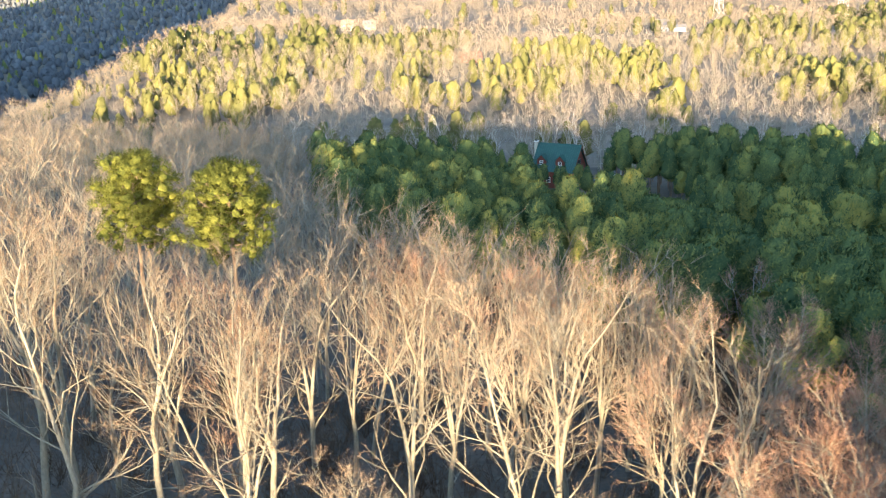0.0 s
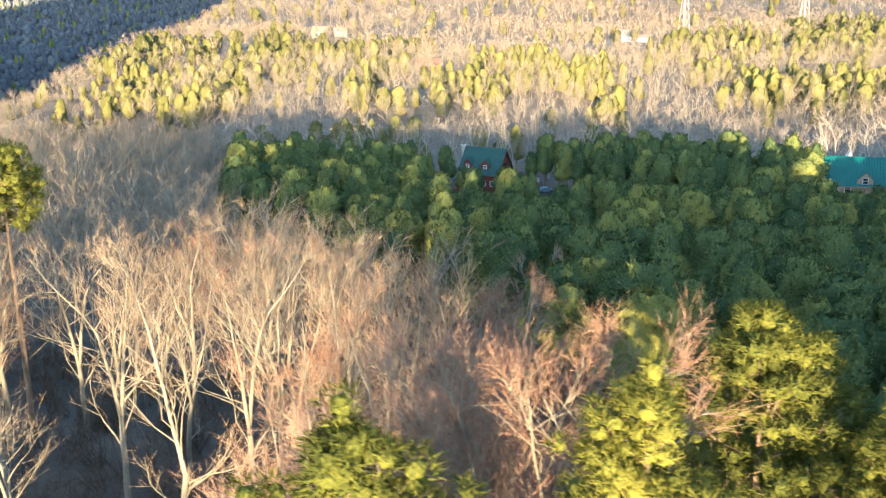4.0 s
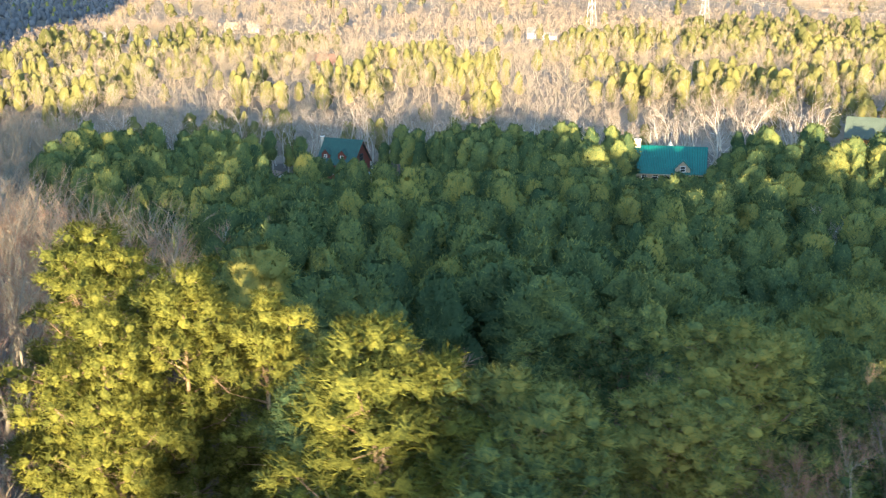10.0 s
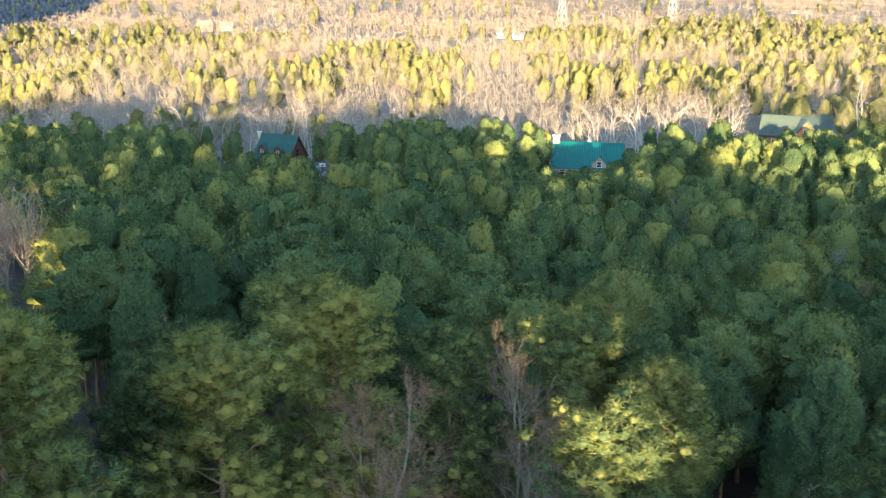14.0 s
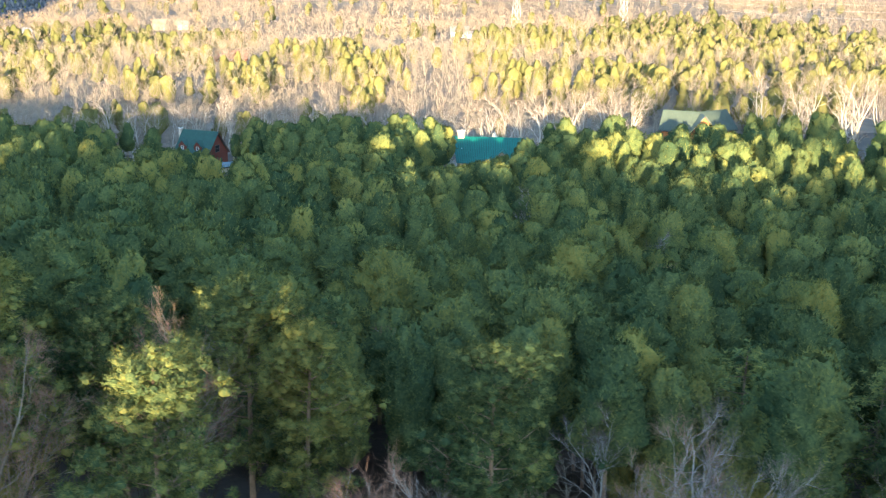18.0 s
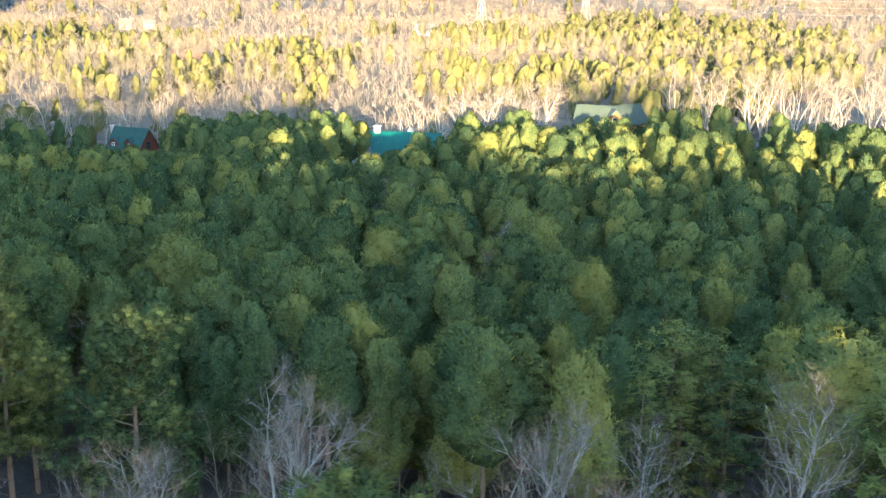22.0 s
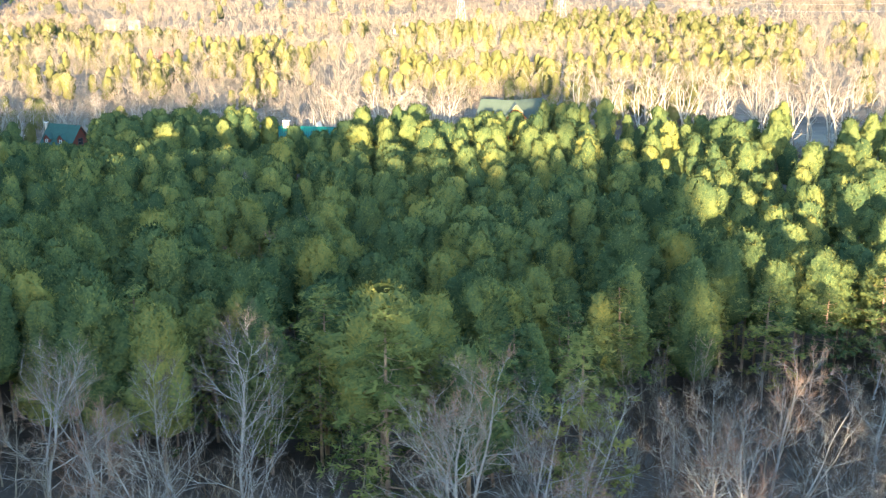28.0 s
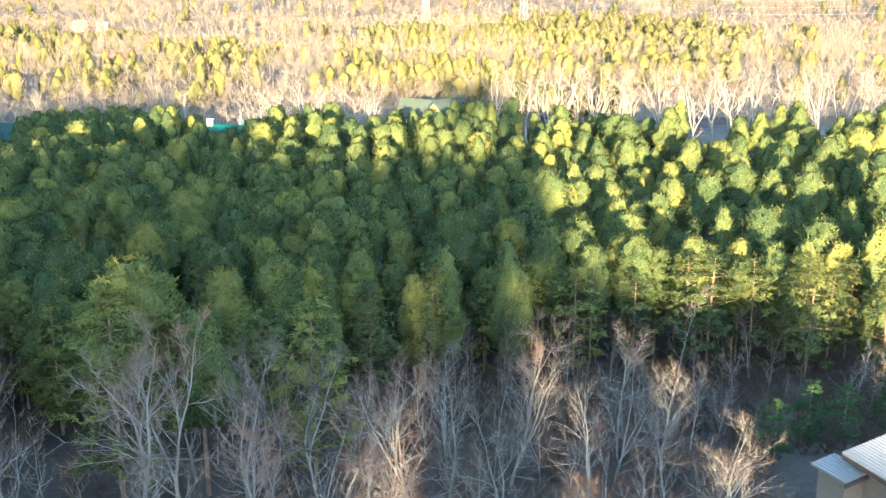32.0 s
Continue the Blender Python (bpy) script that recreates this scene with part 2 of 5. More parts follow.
def height(x, y):
    x, y = np.asarray(x, float), np.asarray(y, float)
    z = np.interp(y, ROWS_Y, ROWS_Z)
    z = z - 0.1 * (np.clip(x, -45, 135) - 60) * (1 - smooth(60, 240, y))
    z = z + 0.03 * np.clip(x - 60, 0, 200) * smooth(160, 260, y) * (1 - smooth(380, 600, y))
    # the far hill falls into a side valley on its western flank
    z = z - 105 * smooth(-198, -296, x) * smooth(480, 760, y)
    z = z + 70 * smooth(1500, 2700, y) * smooth(-198, -296, x)
    z = z - 16 * smooth(-70, -190, x) * smooth(330, 470, y) * (1 - smooth(560, 760, y))
    z = z + 0.05 * np.clip(x - 200, 0, 500) * smooth(520, 800, y)
    z = z + 20 * smooth(760, 1300, y) * smooth(-150, 50, x)
    z = z + 7 * smooth(-30, -80, x) * smooth(90, 150, y) * (1 - smooth(230, 420, y))
    z = z + wave(x, y, 60, 1.0) * (0.6 + 4.5 * smooth(450, 700, y)) + wave(x, y, 17, 2.0) * 0.35
    # a shaded gully that runs down the western flank
    along, aside = (x + 149) * 0.465 - (y - 469) * 0.885, (x + 149) * 0.885 + (y - 469) * 0.465
    z = z - 24 * np.exp(-(aside / 17) ** 2) * smooth(-90, -10, along) * (1 - smooth(110, 175, along))
    # the ridge behind, unseen, its crest shaped to shade the pine stand at this hour
    q, u = SX * x + SY * y, -SY * x + SX * y
    crest = np.interp(u, CREST_U, CREST_Z) + wave(u, q, 4.0, 3.0) * 1.3 + wave(u, q, 2.1, 5.0) * 0.9 * smooth(60, 110, u)
    k = np.exp(-((q - 200) / np.where(q < 200, 45, 120)) ** 2)
    z = np.where(q > 60, z * (1 - k) + crest * k, z)
    # an unseen mountain, added beyond the western edge to shade the side valley
    m = np.exp(-((q + 600) / 80) ** 2) * smooth(-366, -406, u) * smooth(-1500, -900, u)
    z = z + m * 300
    for px, py, pz, pr in PADS:
        k = np.exp(-(((x - px) ** 2 + (y - py) ** 2) / pr ** 2) ** 1.5)
        z = z * (1 - k) + pz * k
    return z


def ground_sheet():
    ax = np.concatenate([np.linspace(-4500, -600, 27)[:-1], np.linspace(-600, -80, 53)[:-1], np.linspace(-80, 260, 86)[:-1], np.linspace(260, 900, 60)[:-1], np.linspace(900, 4500, 24)])
    ay = np.concatenate([np.linspace(-3000, -420, 14)[:-1], np.linspace(-420, -120, 60)[:-1], np.linspace(-120, 360, 100)[:-1], np.linspace(360, 1400, 90)[:-1], np.linspace(1400, 4800, 36)])
    gx, gy = np.meshgrid(ax, ay)
    v = np.stack([gx, gy, height(gx, gy)], -1).reshape(-1, 3)
    n, m = len(ay), len(ax)
    i = (np.arange(n - 1)[:, None] * m + np.arange(m - 1)).ravel()
    t = np.concatenate([np.stack([i, i + 1, i + m + 1], 1), np.stack([i, i + m + 1, i + m], 1)])
    return v, t


# ---- mesh tools ----
def mesh_of(name, v, t, mats, slots=None, smooth_faces=True, normals=None):
    me = bpy.data.meshes.new(name)
    v, t = np.asarray(v, np.float32), np.asarray(t, np.int32)
    me.vertices.add(len(v))
    me.vertices.foreach_set("co", v.ravel())
    me.loops.add(t.size)
    me.loops.foreach_set("vertex_index", t.ravel())
    me.polygons.add(len(t))
    me.polygons.foreach_set("loop_start", np.arange(0, t.size, 3, dtype=np.int32))
    for m in mats:
        me.materials.append(m)
    if slots is not None:
        me.polygons.foreach_set("material_index", np.asarray(slots, np.int32))
    me.polygons.foreach_set("use_smooth", np.full(len(t), smooth_faces))
    if normals is not None:
        at = me.attributes.new("custom_normal", "FLOAT_VECTOR", "POINT")
        at.data.foreach_set("vector", np.asarray(normals, np.float32).ravel())
    me.update()
    return me


def rounded(v, t, low):
    """Turns a crown's needles outward; their normals are mostly those of the round crown, partly their own."""
    top = v[:, 2].max()
    out = unit(np.stack([v[:, 0], v[:, 1], 0.75 * (v[:, 2] - (low + (top - low) * 0.3))], 1))
    a, b, c = v[t[:, 0]], v[t[:, 1]], v[t[:, 2]]
    g = unit(np.cross(b - a, c - a))
    back = (g * out[t[:, 0]]).sum(1) < 0
    t = np.where(back[:, None], t[:, [0, 2, 1]], t)
    g = g * np.where(back, -1.0, 1.0)[:, None]
    own = np.zeros_like(v)
    for k in range(3):
        own[t[:, k]] = g
    return t, unit(out * 0.8 + own)


def join(shapes):
    vs, ts, k = [], [], 0
    for v, t in shapes:
        vs.append(v)
        ts.append(np.asarray(t) + k)
        k += len(v)
    return np.concatenate(vs), np.concatenate(ts)


def tube(pts, radii, sides=5):
    pts, radii = np.asarray(pts, float), np.asarray(radii, float)
    d = np.gradient(pts, axis=0)
    d /= np.linalg.norm(d, axis=1)[:, None] + 1e-9
    up = np.where(np.abs(d[:, 2:3]) > 0.9, [[1.0, 0, 0]], [[0, 0, 1.0]])
    a = np.cross(d, up)
    a /= np.linalg.norm(a, axis=1)[:, None] + 1e-9
    b = np.cross(d, a)
    an = np.arange(sides) * 2 * np.pi / sides
    v = pts[:, None] + radii[:, None, None] * (np.cos(an)[None, :, None] * a[:, None] + np.sin(an)[None, :, None] * b[:, None])
    n = len(pts)
    i = (np.arange(n - 1)[:, None] * sides + np.arange(sides)).ravel()
    j = (np.arange(n - 1)[:, None] * sides + (np.arange(sides) + 1) % sides).ravel()
    t = np.concatenate([np.stack([i, j, j + sides], 1), np.stack([i, j + sides, i + sides], 1)])
    return v.reshape(-1, 3), t


def cones(a, b, r):
    """Many three-sided tapering sticks from a to b."""
    n = len(a)
    d = b - a
    p = np.cross(d, np.random.normal(size=d.shape))
    p /= np.linalg.norm(p, axis=1)[:, None] + 1e-9
    q = np.cross(d / (np.linalg.norm(d, axis=1)[:, None] + 1e-9), p)
    r = np.broadcast_to(r, (n,))[:, None]
    v = np.stack([a + p * r, a + (-0.5 * p + 0.866 * q) * r, a + (-0.5 * p - 0.866 * q) * r, b], 1).reshape(-1, 3)
    k = np.arange(n)[:, None, None] * 4
    t = (k + np.array([[0, 1, 3], [1, 2, 3], [2, 0, 3]])[None]).reshape(-1, 3)
    return v, t


def blades(c, d, length, width, face=None):
    """Many slender leaves from c along the unit ways d; face: the way that their flat side looks, or any."""
    n = len(c)
    w = np.cross(d, np.random.normal(size=d.shape) if face is None else face + np.random.normal(0, 0.25, d.shape))
    w /= np.linalg.norm(w, axis=1)[:, None] + 1e-9
    length, width = np.broadcast_to(length, (n,))[:, None], np.broadcast_to(width, (n,))[:, None]
    k = np.arange(n)[:, None, None] * 3
    v = np.stack([c - w * width / 2, c + w * width / 2, c + d * length], 1).reshape(-1, 3)
    return v, (k + np.array([[0, 1, 2]])[None]).reshape(-1, 3)


def unit(v):
    return v / (np.linalg.norm(v, axis=-1)[..., None] + 1e-9)


def tall(H, wood, leaf):
    """Scales a tree so that its tip is H above the ground."""
    k = H / max(wood[0][:, 2].max(), leaf[0][:, 2].max())
    return (wood[0] * k, *wood[1:]), (leaf[0] * k, *leaf[1:])


def clad(c, rad, mid, per, size, width, lie=0.55, squash=0.85, round_crown=0.6, up=0.2, body=0.0):
    """Needle sprays over rounded tufts: centres c, radii rad, each tuft turned away from its point mid on the trunk."""
    out = unit(c - mid + [0, 0, 0.2])
    i = np.repeat(np.arange(len(c)), per)
    d = unit(np.random.normal(size=(len(i), 3)) + out[i] * 0.75 + [0, 0, up])
    p = c[i] + d * (rad[i] * np.random.uniform(0.72, 1.1, len(i)))[:, None] * [1, 1, squash]
    buried = np.zeros(len(i), bool)
    for j in range(len(c)):
        buried |= (((p - c[j]) ** 2).sum(1) < (0.66 * rad[j]) ** 2) & (i != j)
    p, d, i = p[~buried], d[~buried], i[~buried]
    w = unit(np.random.normal(size=p.shape))
    w = unit(w - d * (w * d).sum(1)[:, None])
    w = unit(w * lie + d * (1 - lie) + [0, 0, 0.12])
    sz = size * np.random.uniform(0.7, 1.25, len(p))
    v, t = blades(p - w * sz[:, None] * 0.4, w, sz, width * np.random.uniform(0.7, 1.25, len(p)), d)
    sprays = outward(v, t, np.repeat(d * (1 - round_crown) + out[i] * round_crown, 3, 0))
    return merge([knobs(c, rad * body, out, squash, round_crown), sprays]) if body else sprays


G = (1 + 5 ** 0.5) / 2
ICO = np.array([(-1, G, 0), (1, G, 0), (-1, -G, 0), (1, -G, 0), (0, -1, G), (0, 1, G), (0, -1, -G), (0, 1, -G), (G, 0, -1), (G, 0, 1), (-G, 0, -1), (-G, 0, 1)]) / math.hypot(1, G)
ICO_FACES = np.array([(0, 11, 5), (0, 5, 1), (0, 1, 7), (0, 7, 10), (0, 10, 11), (1, 5, 9), (5, 11, 4), (11, 10, 2), (10, 7, 6), (7, 1, 8),
                      (3, 9, 4), (3, 4, 2), (3, 2, 6), (3, 6, 8), (3, 8, 9), (4, 9, 5), (2, 4, 11), (6, 2, 10), (8, 6, 7), (9, 8, 1)])


def knobs(c, rad, out, squash, round_crown):
    """The dense knobbly middle of each tuft."""
    n = len(c)
    d = unit(ICO[None] + np.random.normal(0, 0.16, (n, 12, 3)))
    p = c[:, None] + d * (rad[:, None] * np.random.uniform(0.72, 1.12, (n, 12)))[..., None] * [1, 1, squash]
    t = (ICO_FACES[None] + np.arange(n)[:, None, None] * 12).reshape(-1, 3)
    return p.reshape(-1, 3), t, unit(d * (1 - round_crown) + out[:, None] * round_crown).reshape(-1, 3)


def outward(v, t, n):
    """Turns the faces to the side that the normals n look to, and blends in a little of their own slant."""
    g = unit(np.cross(v[t[:, 1]] - v[t[:, 0]], v[t[:, 2]] - v[t[:, 0]]))
    back = (g * n[t[:, 0]]).sum(1) < 0
    t = np.where(back[:, None], t[:, [0, 2, 1]], t)
    g = g * np.where(back, -1.0, 1.0)[:, None]
    own = np.zeros_like(v)
    for k in range(3):
        own[t[:, k]] = g
    return v, t, unit(unit(n) + own * 0.25)


def merge(shapes):
    v, t = join([q[:2] for q in shapes])
    return v, t, np.concatenate([q[2] for q in shapes])


# ---- tree shapes: each gives (wood), (foliage or twigs) ----
def pine_shape(H, base, R, branches, tufts, needles, size, blade, flat=0.0, peak=0.75, per=4):
    lean = np.random.normal(size=2) * 0.02 * H
    def axis(f):
        f = np.asarray(f)
        return np.stack([lean[0] * f ** 2, lean[1] * f ** 2, H * f], -1)
    f = np.linspace(0, 0.97, 7)
    wood = [tube(axis(f), 0.011 * H * (1 - f) ** 0.8 + 0.03, 6)]
    cs, os = [], []
    fb = base + (1 - base) * np.sort(np.random.rand(branches)) ** 0.85
    az = np.cumsum(np.random.normal(2.4, 0.5, branches))
    k = (fb - base) / (1 - base)
    prof = np.where(k < 0.35, 0.62 + 0.38 * k / 0.35, np.clip(1 - (np.clip(k - 0.35, 0, 1) / 0.65) ** 1.7, 0, 1) ** peak)
    L = R * prof * np.random.uniform(0.62, 1.12, branches) + 0.25
    rise = (0.05 + 0.75 * k + np.random.normal(0, 0.12, branches)) * (1 - flat) + flat * np.random.normal(0.02, 0.08, branches)
    ends, starts, rad = [], [], []
    for i in range(branches):
        a = axis(fb[i])
        d = unit(np.array([math.cos(az[i]), math.sin(az[i]), rise[i]]))
        mid = a + d * L[i] * 0.55 + [0, 0, -0.04 * L[i]]
        tip = mid + unit(d + [0, 0, 0.35 * (1 - flat)]) * L[i] * 0.5
        starts += [a, mid]
        ends += [mid, tip]
        rad += [0.022 * L[i] + 0.012, 0.012 * L[i] + 0.008]
        n = max(1, round(tufts * (0.35 + L[i] / R) / per))
        s = np.random.uniform(0.3 if k[i] > 0.3 else 0.5, 1.02, n)[:, None]
        s[0] = 1.0
        p = np.where(s < 0.55, a + (mid - a) * s / 0.55, mid + (tip - mid) * (s - 0.55) / 0.45)
        p = p + np.random.normal(size=(n, 3)) * [1, 1, 0.6 * (1 - 0.6 * flat)] * (0.17 * L[i] + 0.1) * (s > 0.1)
        o = np.random.normal(size=(n * per, 3)) * [1, 1, 0.7 * (1 - 0.7 * flat)]
        cs.append(np.repeat(p, per, 0) + o * (0.1 + size * 0.55))
        os.append(unit(o))
    wood.append(cones(np.array(starts), np.array(ends), np.array(rad)))
    c = np.concatenate(cs + [axis(np.linspace(0.92, 1.0, 6)) + np.random.normal(0, 0.12, (6, 3))])
    o = np.concatenate(os + [np.zeros((6, 3))])
    # tufts lie like shingles round their clump and round the crown
    mid = axis(np.clip(c[:, 2] / H - 0.12, base, 1))
    out = unit(unit(c - mid) * 0.9 + o * 0.55 + [0, 0, 0.4])
    n = len(c)
    face = np.repeat(out, needles, 0)
    d = unit(np.random.normal(size=(n * needles, 3)) * [1, 1, 1 - 0.6 * flat])
    d = unit(d - face * (d * face).sum(1)[:, None] * 0.75 + face * 0.15)
    sz = np.repeat(size * np.random.uniform(0.7, 1.25, n), needles) * np.random.uniform(0.7, 1.1, n * needles)
    cc = np.repeat(c, needles, 0) + np.random.normal(0, 0.18, (n * needles, 3)) * size
    return tall(H, join(wood), blades(cc, d, sz, blade * np.random.uniform(0.7, 1.2, n * needles), face))


def puff_pine(H, base, R, boughs, lump_r, per, size, width, peak=0.5, ragged=0.25):
    """A pine whose long needles stand round tufts at the ends of its upswept boughs."""
    lean = np.random.normal(size=2) * 0.015 * H
    def axis(f):
        f = np.asarray(f)
        return np.stack([lean[0] * f ** 2, lean[1] * f ** 2, H * f], -1)
    def reach(k):
        low = 0.55 + 0.45 * np.sqrt(np.clip(1 - ((0.3 - k) / 0.3) ** 2, 0, 1))
        return R * np.where(k < 0.3, low, np.clip(1 - (np.clip(k - 0.3, 0, 1) / 0.73) ** 1.9, 0, 1) ** peak)
    f = np.linspace(0, 0.96, 8)
    wood = [tube(axis(f), 0.010 * H * (1 - f) ** 0.8 + 0.03, 7)]
    k = np.sort(np.random.rand(boughs)) ** 0.9
    an = np.arange(boughs) * 2.4 + np.random.normal(0, 0.4, boughs)
    L = np.clip(reach(k) * (1 + ragged * np.random.normal(size=boughs)), 0.5, R * 1.25)
    root = axis(base + (1 - base) * k * 0.93)
    way = unit(np.stack([np.cos(an), np.sin(an), 0.12 + 0.9 * k ** 2 + np.random.normal(0, 0.1, boughs)], 1))
    elbow = root + way * (L * 0.6)[:, None] + [0, 0, -0.03] * L[:, None]
    tip = elbow + unit(way + [0, 0, 0.5]) * (L * 0.42)[:, None]
    wood += [cones(root, elbow, 0.016 * L + 0.014), cones(elbow, tip, 0.009 * L + 0.01)]
    cs, ms = [axis(np.array([0.93, 0.96, 0.985, 1.0]))], [axis(np.array([0.8, 0.83, 0.86, 0.88]))]
    for i in range(boughs):
        n = 4 + int(L[i] / 0.4)
        q = np.random.uniform(0.42, 1.0, n)[:, None]
        q[0] = 1.03
        p = np.where(q < 0.6, root[i] + (elbow[i] - root[i]) * q / 0.6, elbow[i] + (tip[i] - elbow[i]) * (q - 0.6) / 0.4)
        side = np.random.normal(size=(n, 3)) * [0.26, 0.26, 0.14] * L[i] * (q < 1.02) * 0.8
        cs.append(p + side)
        ms.append(np.broadcast_to(root[i] + [0, 0, -0.4], p.shape))
        wood.append(cones(p - side * 0.3, p + side, 0.012 + 0 * q[:, 0]))
    c, m = np.concatenate(cs), np.concatenate(ms)
    rad = lump_r * np.random.uniform(0.7, 1.25, len(c))
    return tall(H, join(wood), clad(c, rad, m, per, size, width, lie=0.45, squash=0.9, round_crown=0.4, up=0.15, body=0.5))


def egg_pine(H, base, R, lumps, sprays, size, width, peak=0.7, ragged=0.16, lump=0.30, rows=20):
    """A pine with a rounded crown: shoots stand out all over a knobbly body of older needles."""
    lean = np.random.normal(size=2) * 0.012 * H
    ph = np.random.uniform(0, 6.283, 6)
    def axis(f):
        f = np.asarray(f)
        return np.stack([lean[0] * f ** 2, lean[1] * f ** 2, H * f], -1)
    def reach(k, a):
        low = 0.45 + 0.55 * np.sqrt(np.clip(1 - ((0.3 - k) / 0.3) ** 2, 0, 1))
        r = np.where(k < 0.3, low, np.clip(1 - (np.clip(k - 0.3, 0, 1) / 0.73) ** 2.1, 0, 1) ** peak)
        lobes = np.sin(2 * a + ph[0] + 5 * k) + np.sin(3 * a + ph[1] - 9 * k) + 0.8 * np.sin(5 * a + ph[2] + 15 * k)
        return R * r * (1 + ragged * 0.6 * lobes)
    f = np.linspace(0, 0.93, 6)
    wood = [tube(axis(f), 0.010 * H * (1 - f) ** 0.8 + 0.03, 6)]
    # boughs: golden-angle turns, denser where the crown is wide
    grid = np.linspace(0.02, 1.0, 400)
    cum = np.cumsum(np.maximum(reach(grid, 0 * grid), 0.15 * R))
    k = np.interp((np.arange(lumps) + np.random.rand(lumps)) / lumps, cum / cum[-1], grid)
    a = np.arange(lumps) * 2.39996 + np.random.normal(0, 0.3, lumps)
    rad = R * lump * np.random.uniform(0.65, 1.25, lumps) * (1.1 - 0.45 * k)
    far = np.random.uniform(0.8, 1.08, lumps)
    c = axis(base + (1 - base) * k * 0.97)
    c[:, 0] += np.cos(a) * reach(k, a) * far
    c[:, 1] += np.sin(a) * reach(k, a) * far
    start = axis(np.clip(base + (1 - base) * k - 0.06, 0.1, 0.93))
    wood.append(cones(start[::3], start[::3] + (c - start)[::3] * 0.85, 0.03))
    def skin(k, a):
        """Points of the knobbly surface, its reach where boughs end and less between them."""
        v, rk = axis(base + (1 - base) * k * 0.97), reach(k, a)
        way = np.stack([np.cos(a), np.sin(a), 0 * a], 1)
        p = v + way * rk[:, None]
        gap = np.full(len(k), 9.0)
        for q in range(lumps):
            gap = np.minimum(gap, ((p - c[q]) ** 2).sum(1) / rad[q] ** 2)
        return v, way, rk * (0.62 + 0.36 * np.sqrt(np.clip(1 - gap / 1.7, 0, 1))), np.clip(1 - gap / 1.7, 0, 1)
    # the body
    cols = rows + 2
    kk, aa = np.meshgrid(np.linspace(0.0, 1.0, rows) ** 0.9, np.arange(cols) * 2 * np.pi / cols, indexing="ij")
    kk, aa = (kk + np.random.normal(0, 0.2 / rows, kk.shape)).clip(0.0, 1.0).ravel(), (aa + np.random.normal(0, 1.2 / cols, aa.shape)).ravel()
    v, way, ri, _ = skin(kk, aa)
    v = v + way * (ri * 0.86)[:, None] - [0, 0, 0.25]
    i = (np.arange(rows - 1)[:, None] * cols + np.arange(cols)).ravel()
    j = (np.arange(rows - 1)[:, None] * cols + (np.arange(cols) + 1) % cols).ravel()
    t = np.concatenate([np.stack([i, j, j + cols], 1), np.stack([i, j + cols, i + cols], 1)])
    n = np.zeros_like(v)
    for q in range(3):
        np.add.at(n, t[:, q], np.cross(v[t[:, 1]] - v[t[:, 0]], v[t[:, 2]] - v[t[:, 0]]))
    body = (v, t, unit(unit(n) + unit(v - axis(np.clip(v[:, 2] / H - 0.12, base * 0.7, 1))) * 0.3))
    # the shoots, upswept and outward
    k, a = np.interp(np.random.rand(sprays), cum / cum[-1], grid), np.random.rand(sprays) * 6.283
    v, way, ri, rise = skin(k, a)
    p = v + way * (ri * np.random.uniform(0.82, 1.0, sprays))[:, None]
    out = unit(way + np.stack([0 * k, 0 * k, np.interp(k, (0, 0.3, 0.8, 1), (-0.1, 0.3, 0.9, 2.5))], 1))
    d = unit(out * 0.6 + [0, 0, 0.5] + np.random.normal(0, 0.5, p.shape))
    w, t = blades(p - d * size * 0.35, d, size * np.random.uniform(0.6, 1.25, sprays), width * np.random.uniform(0.7, 1.25, sprays), out)
    near = c[np.argmin(((p[:, None, :] - c[None]) ** 2).sum(-1), 1)] if sprays * lumps < 600000 else p
    shoot = outward(w, t, np.repeat(unit(out * 0.8 + unit(p - near * 0.9 - v * 0.1) * 0.35), 3, 0))
    return tall(H, join(wood), merge([body, shoot]))


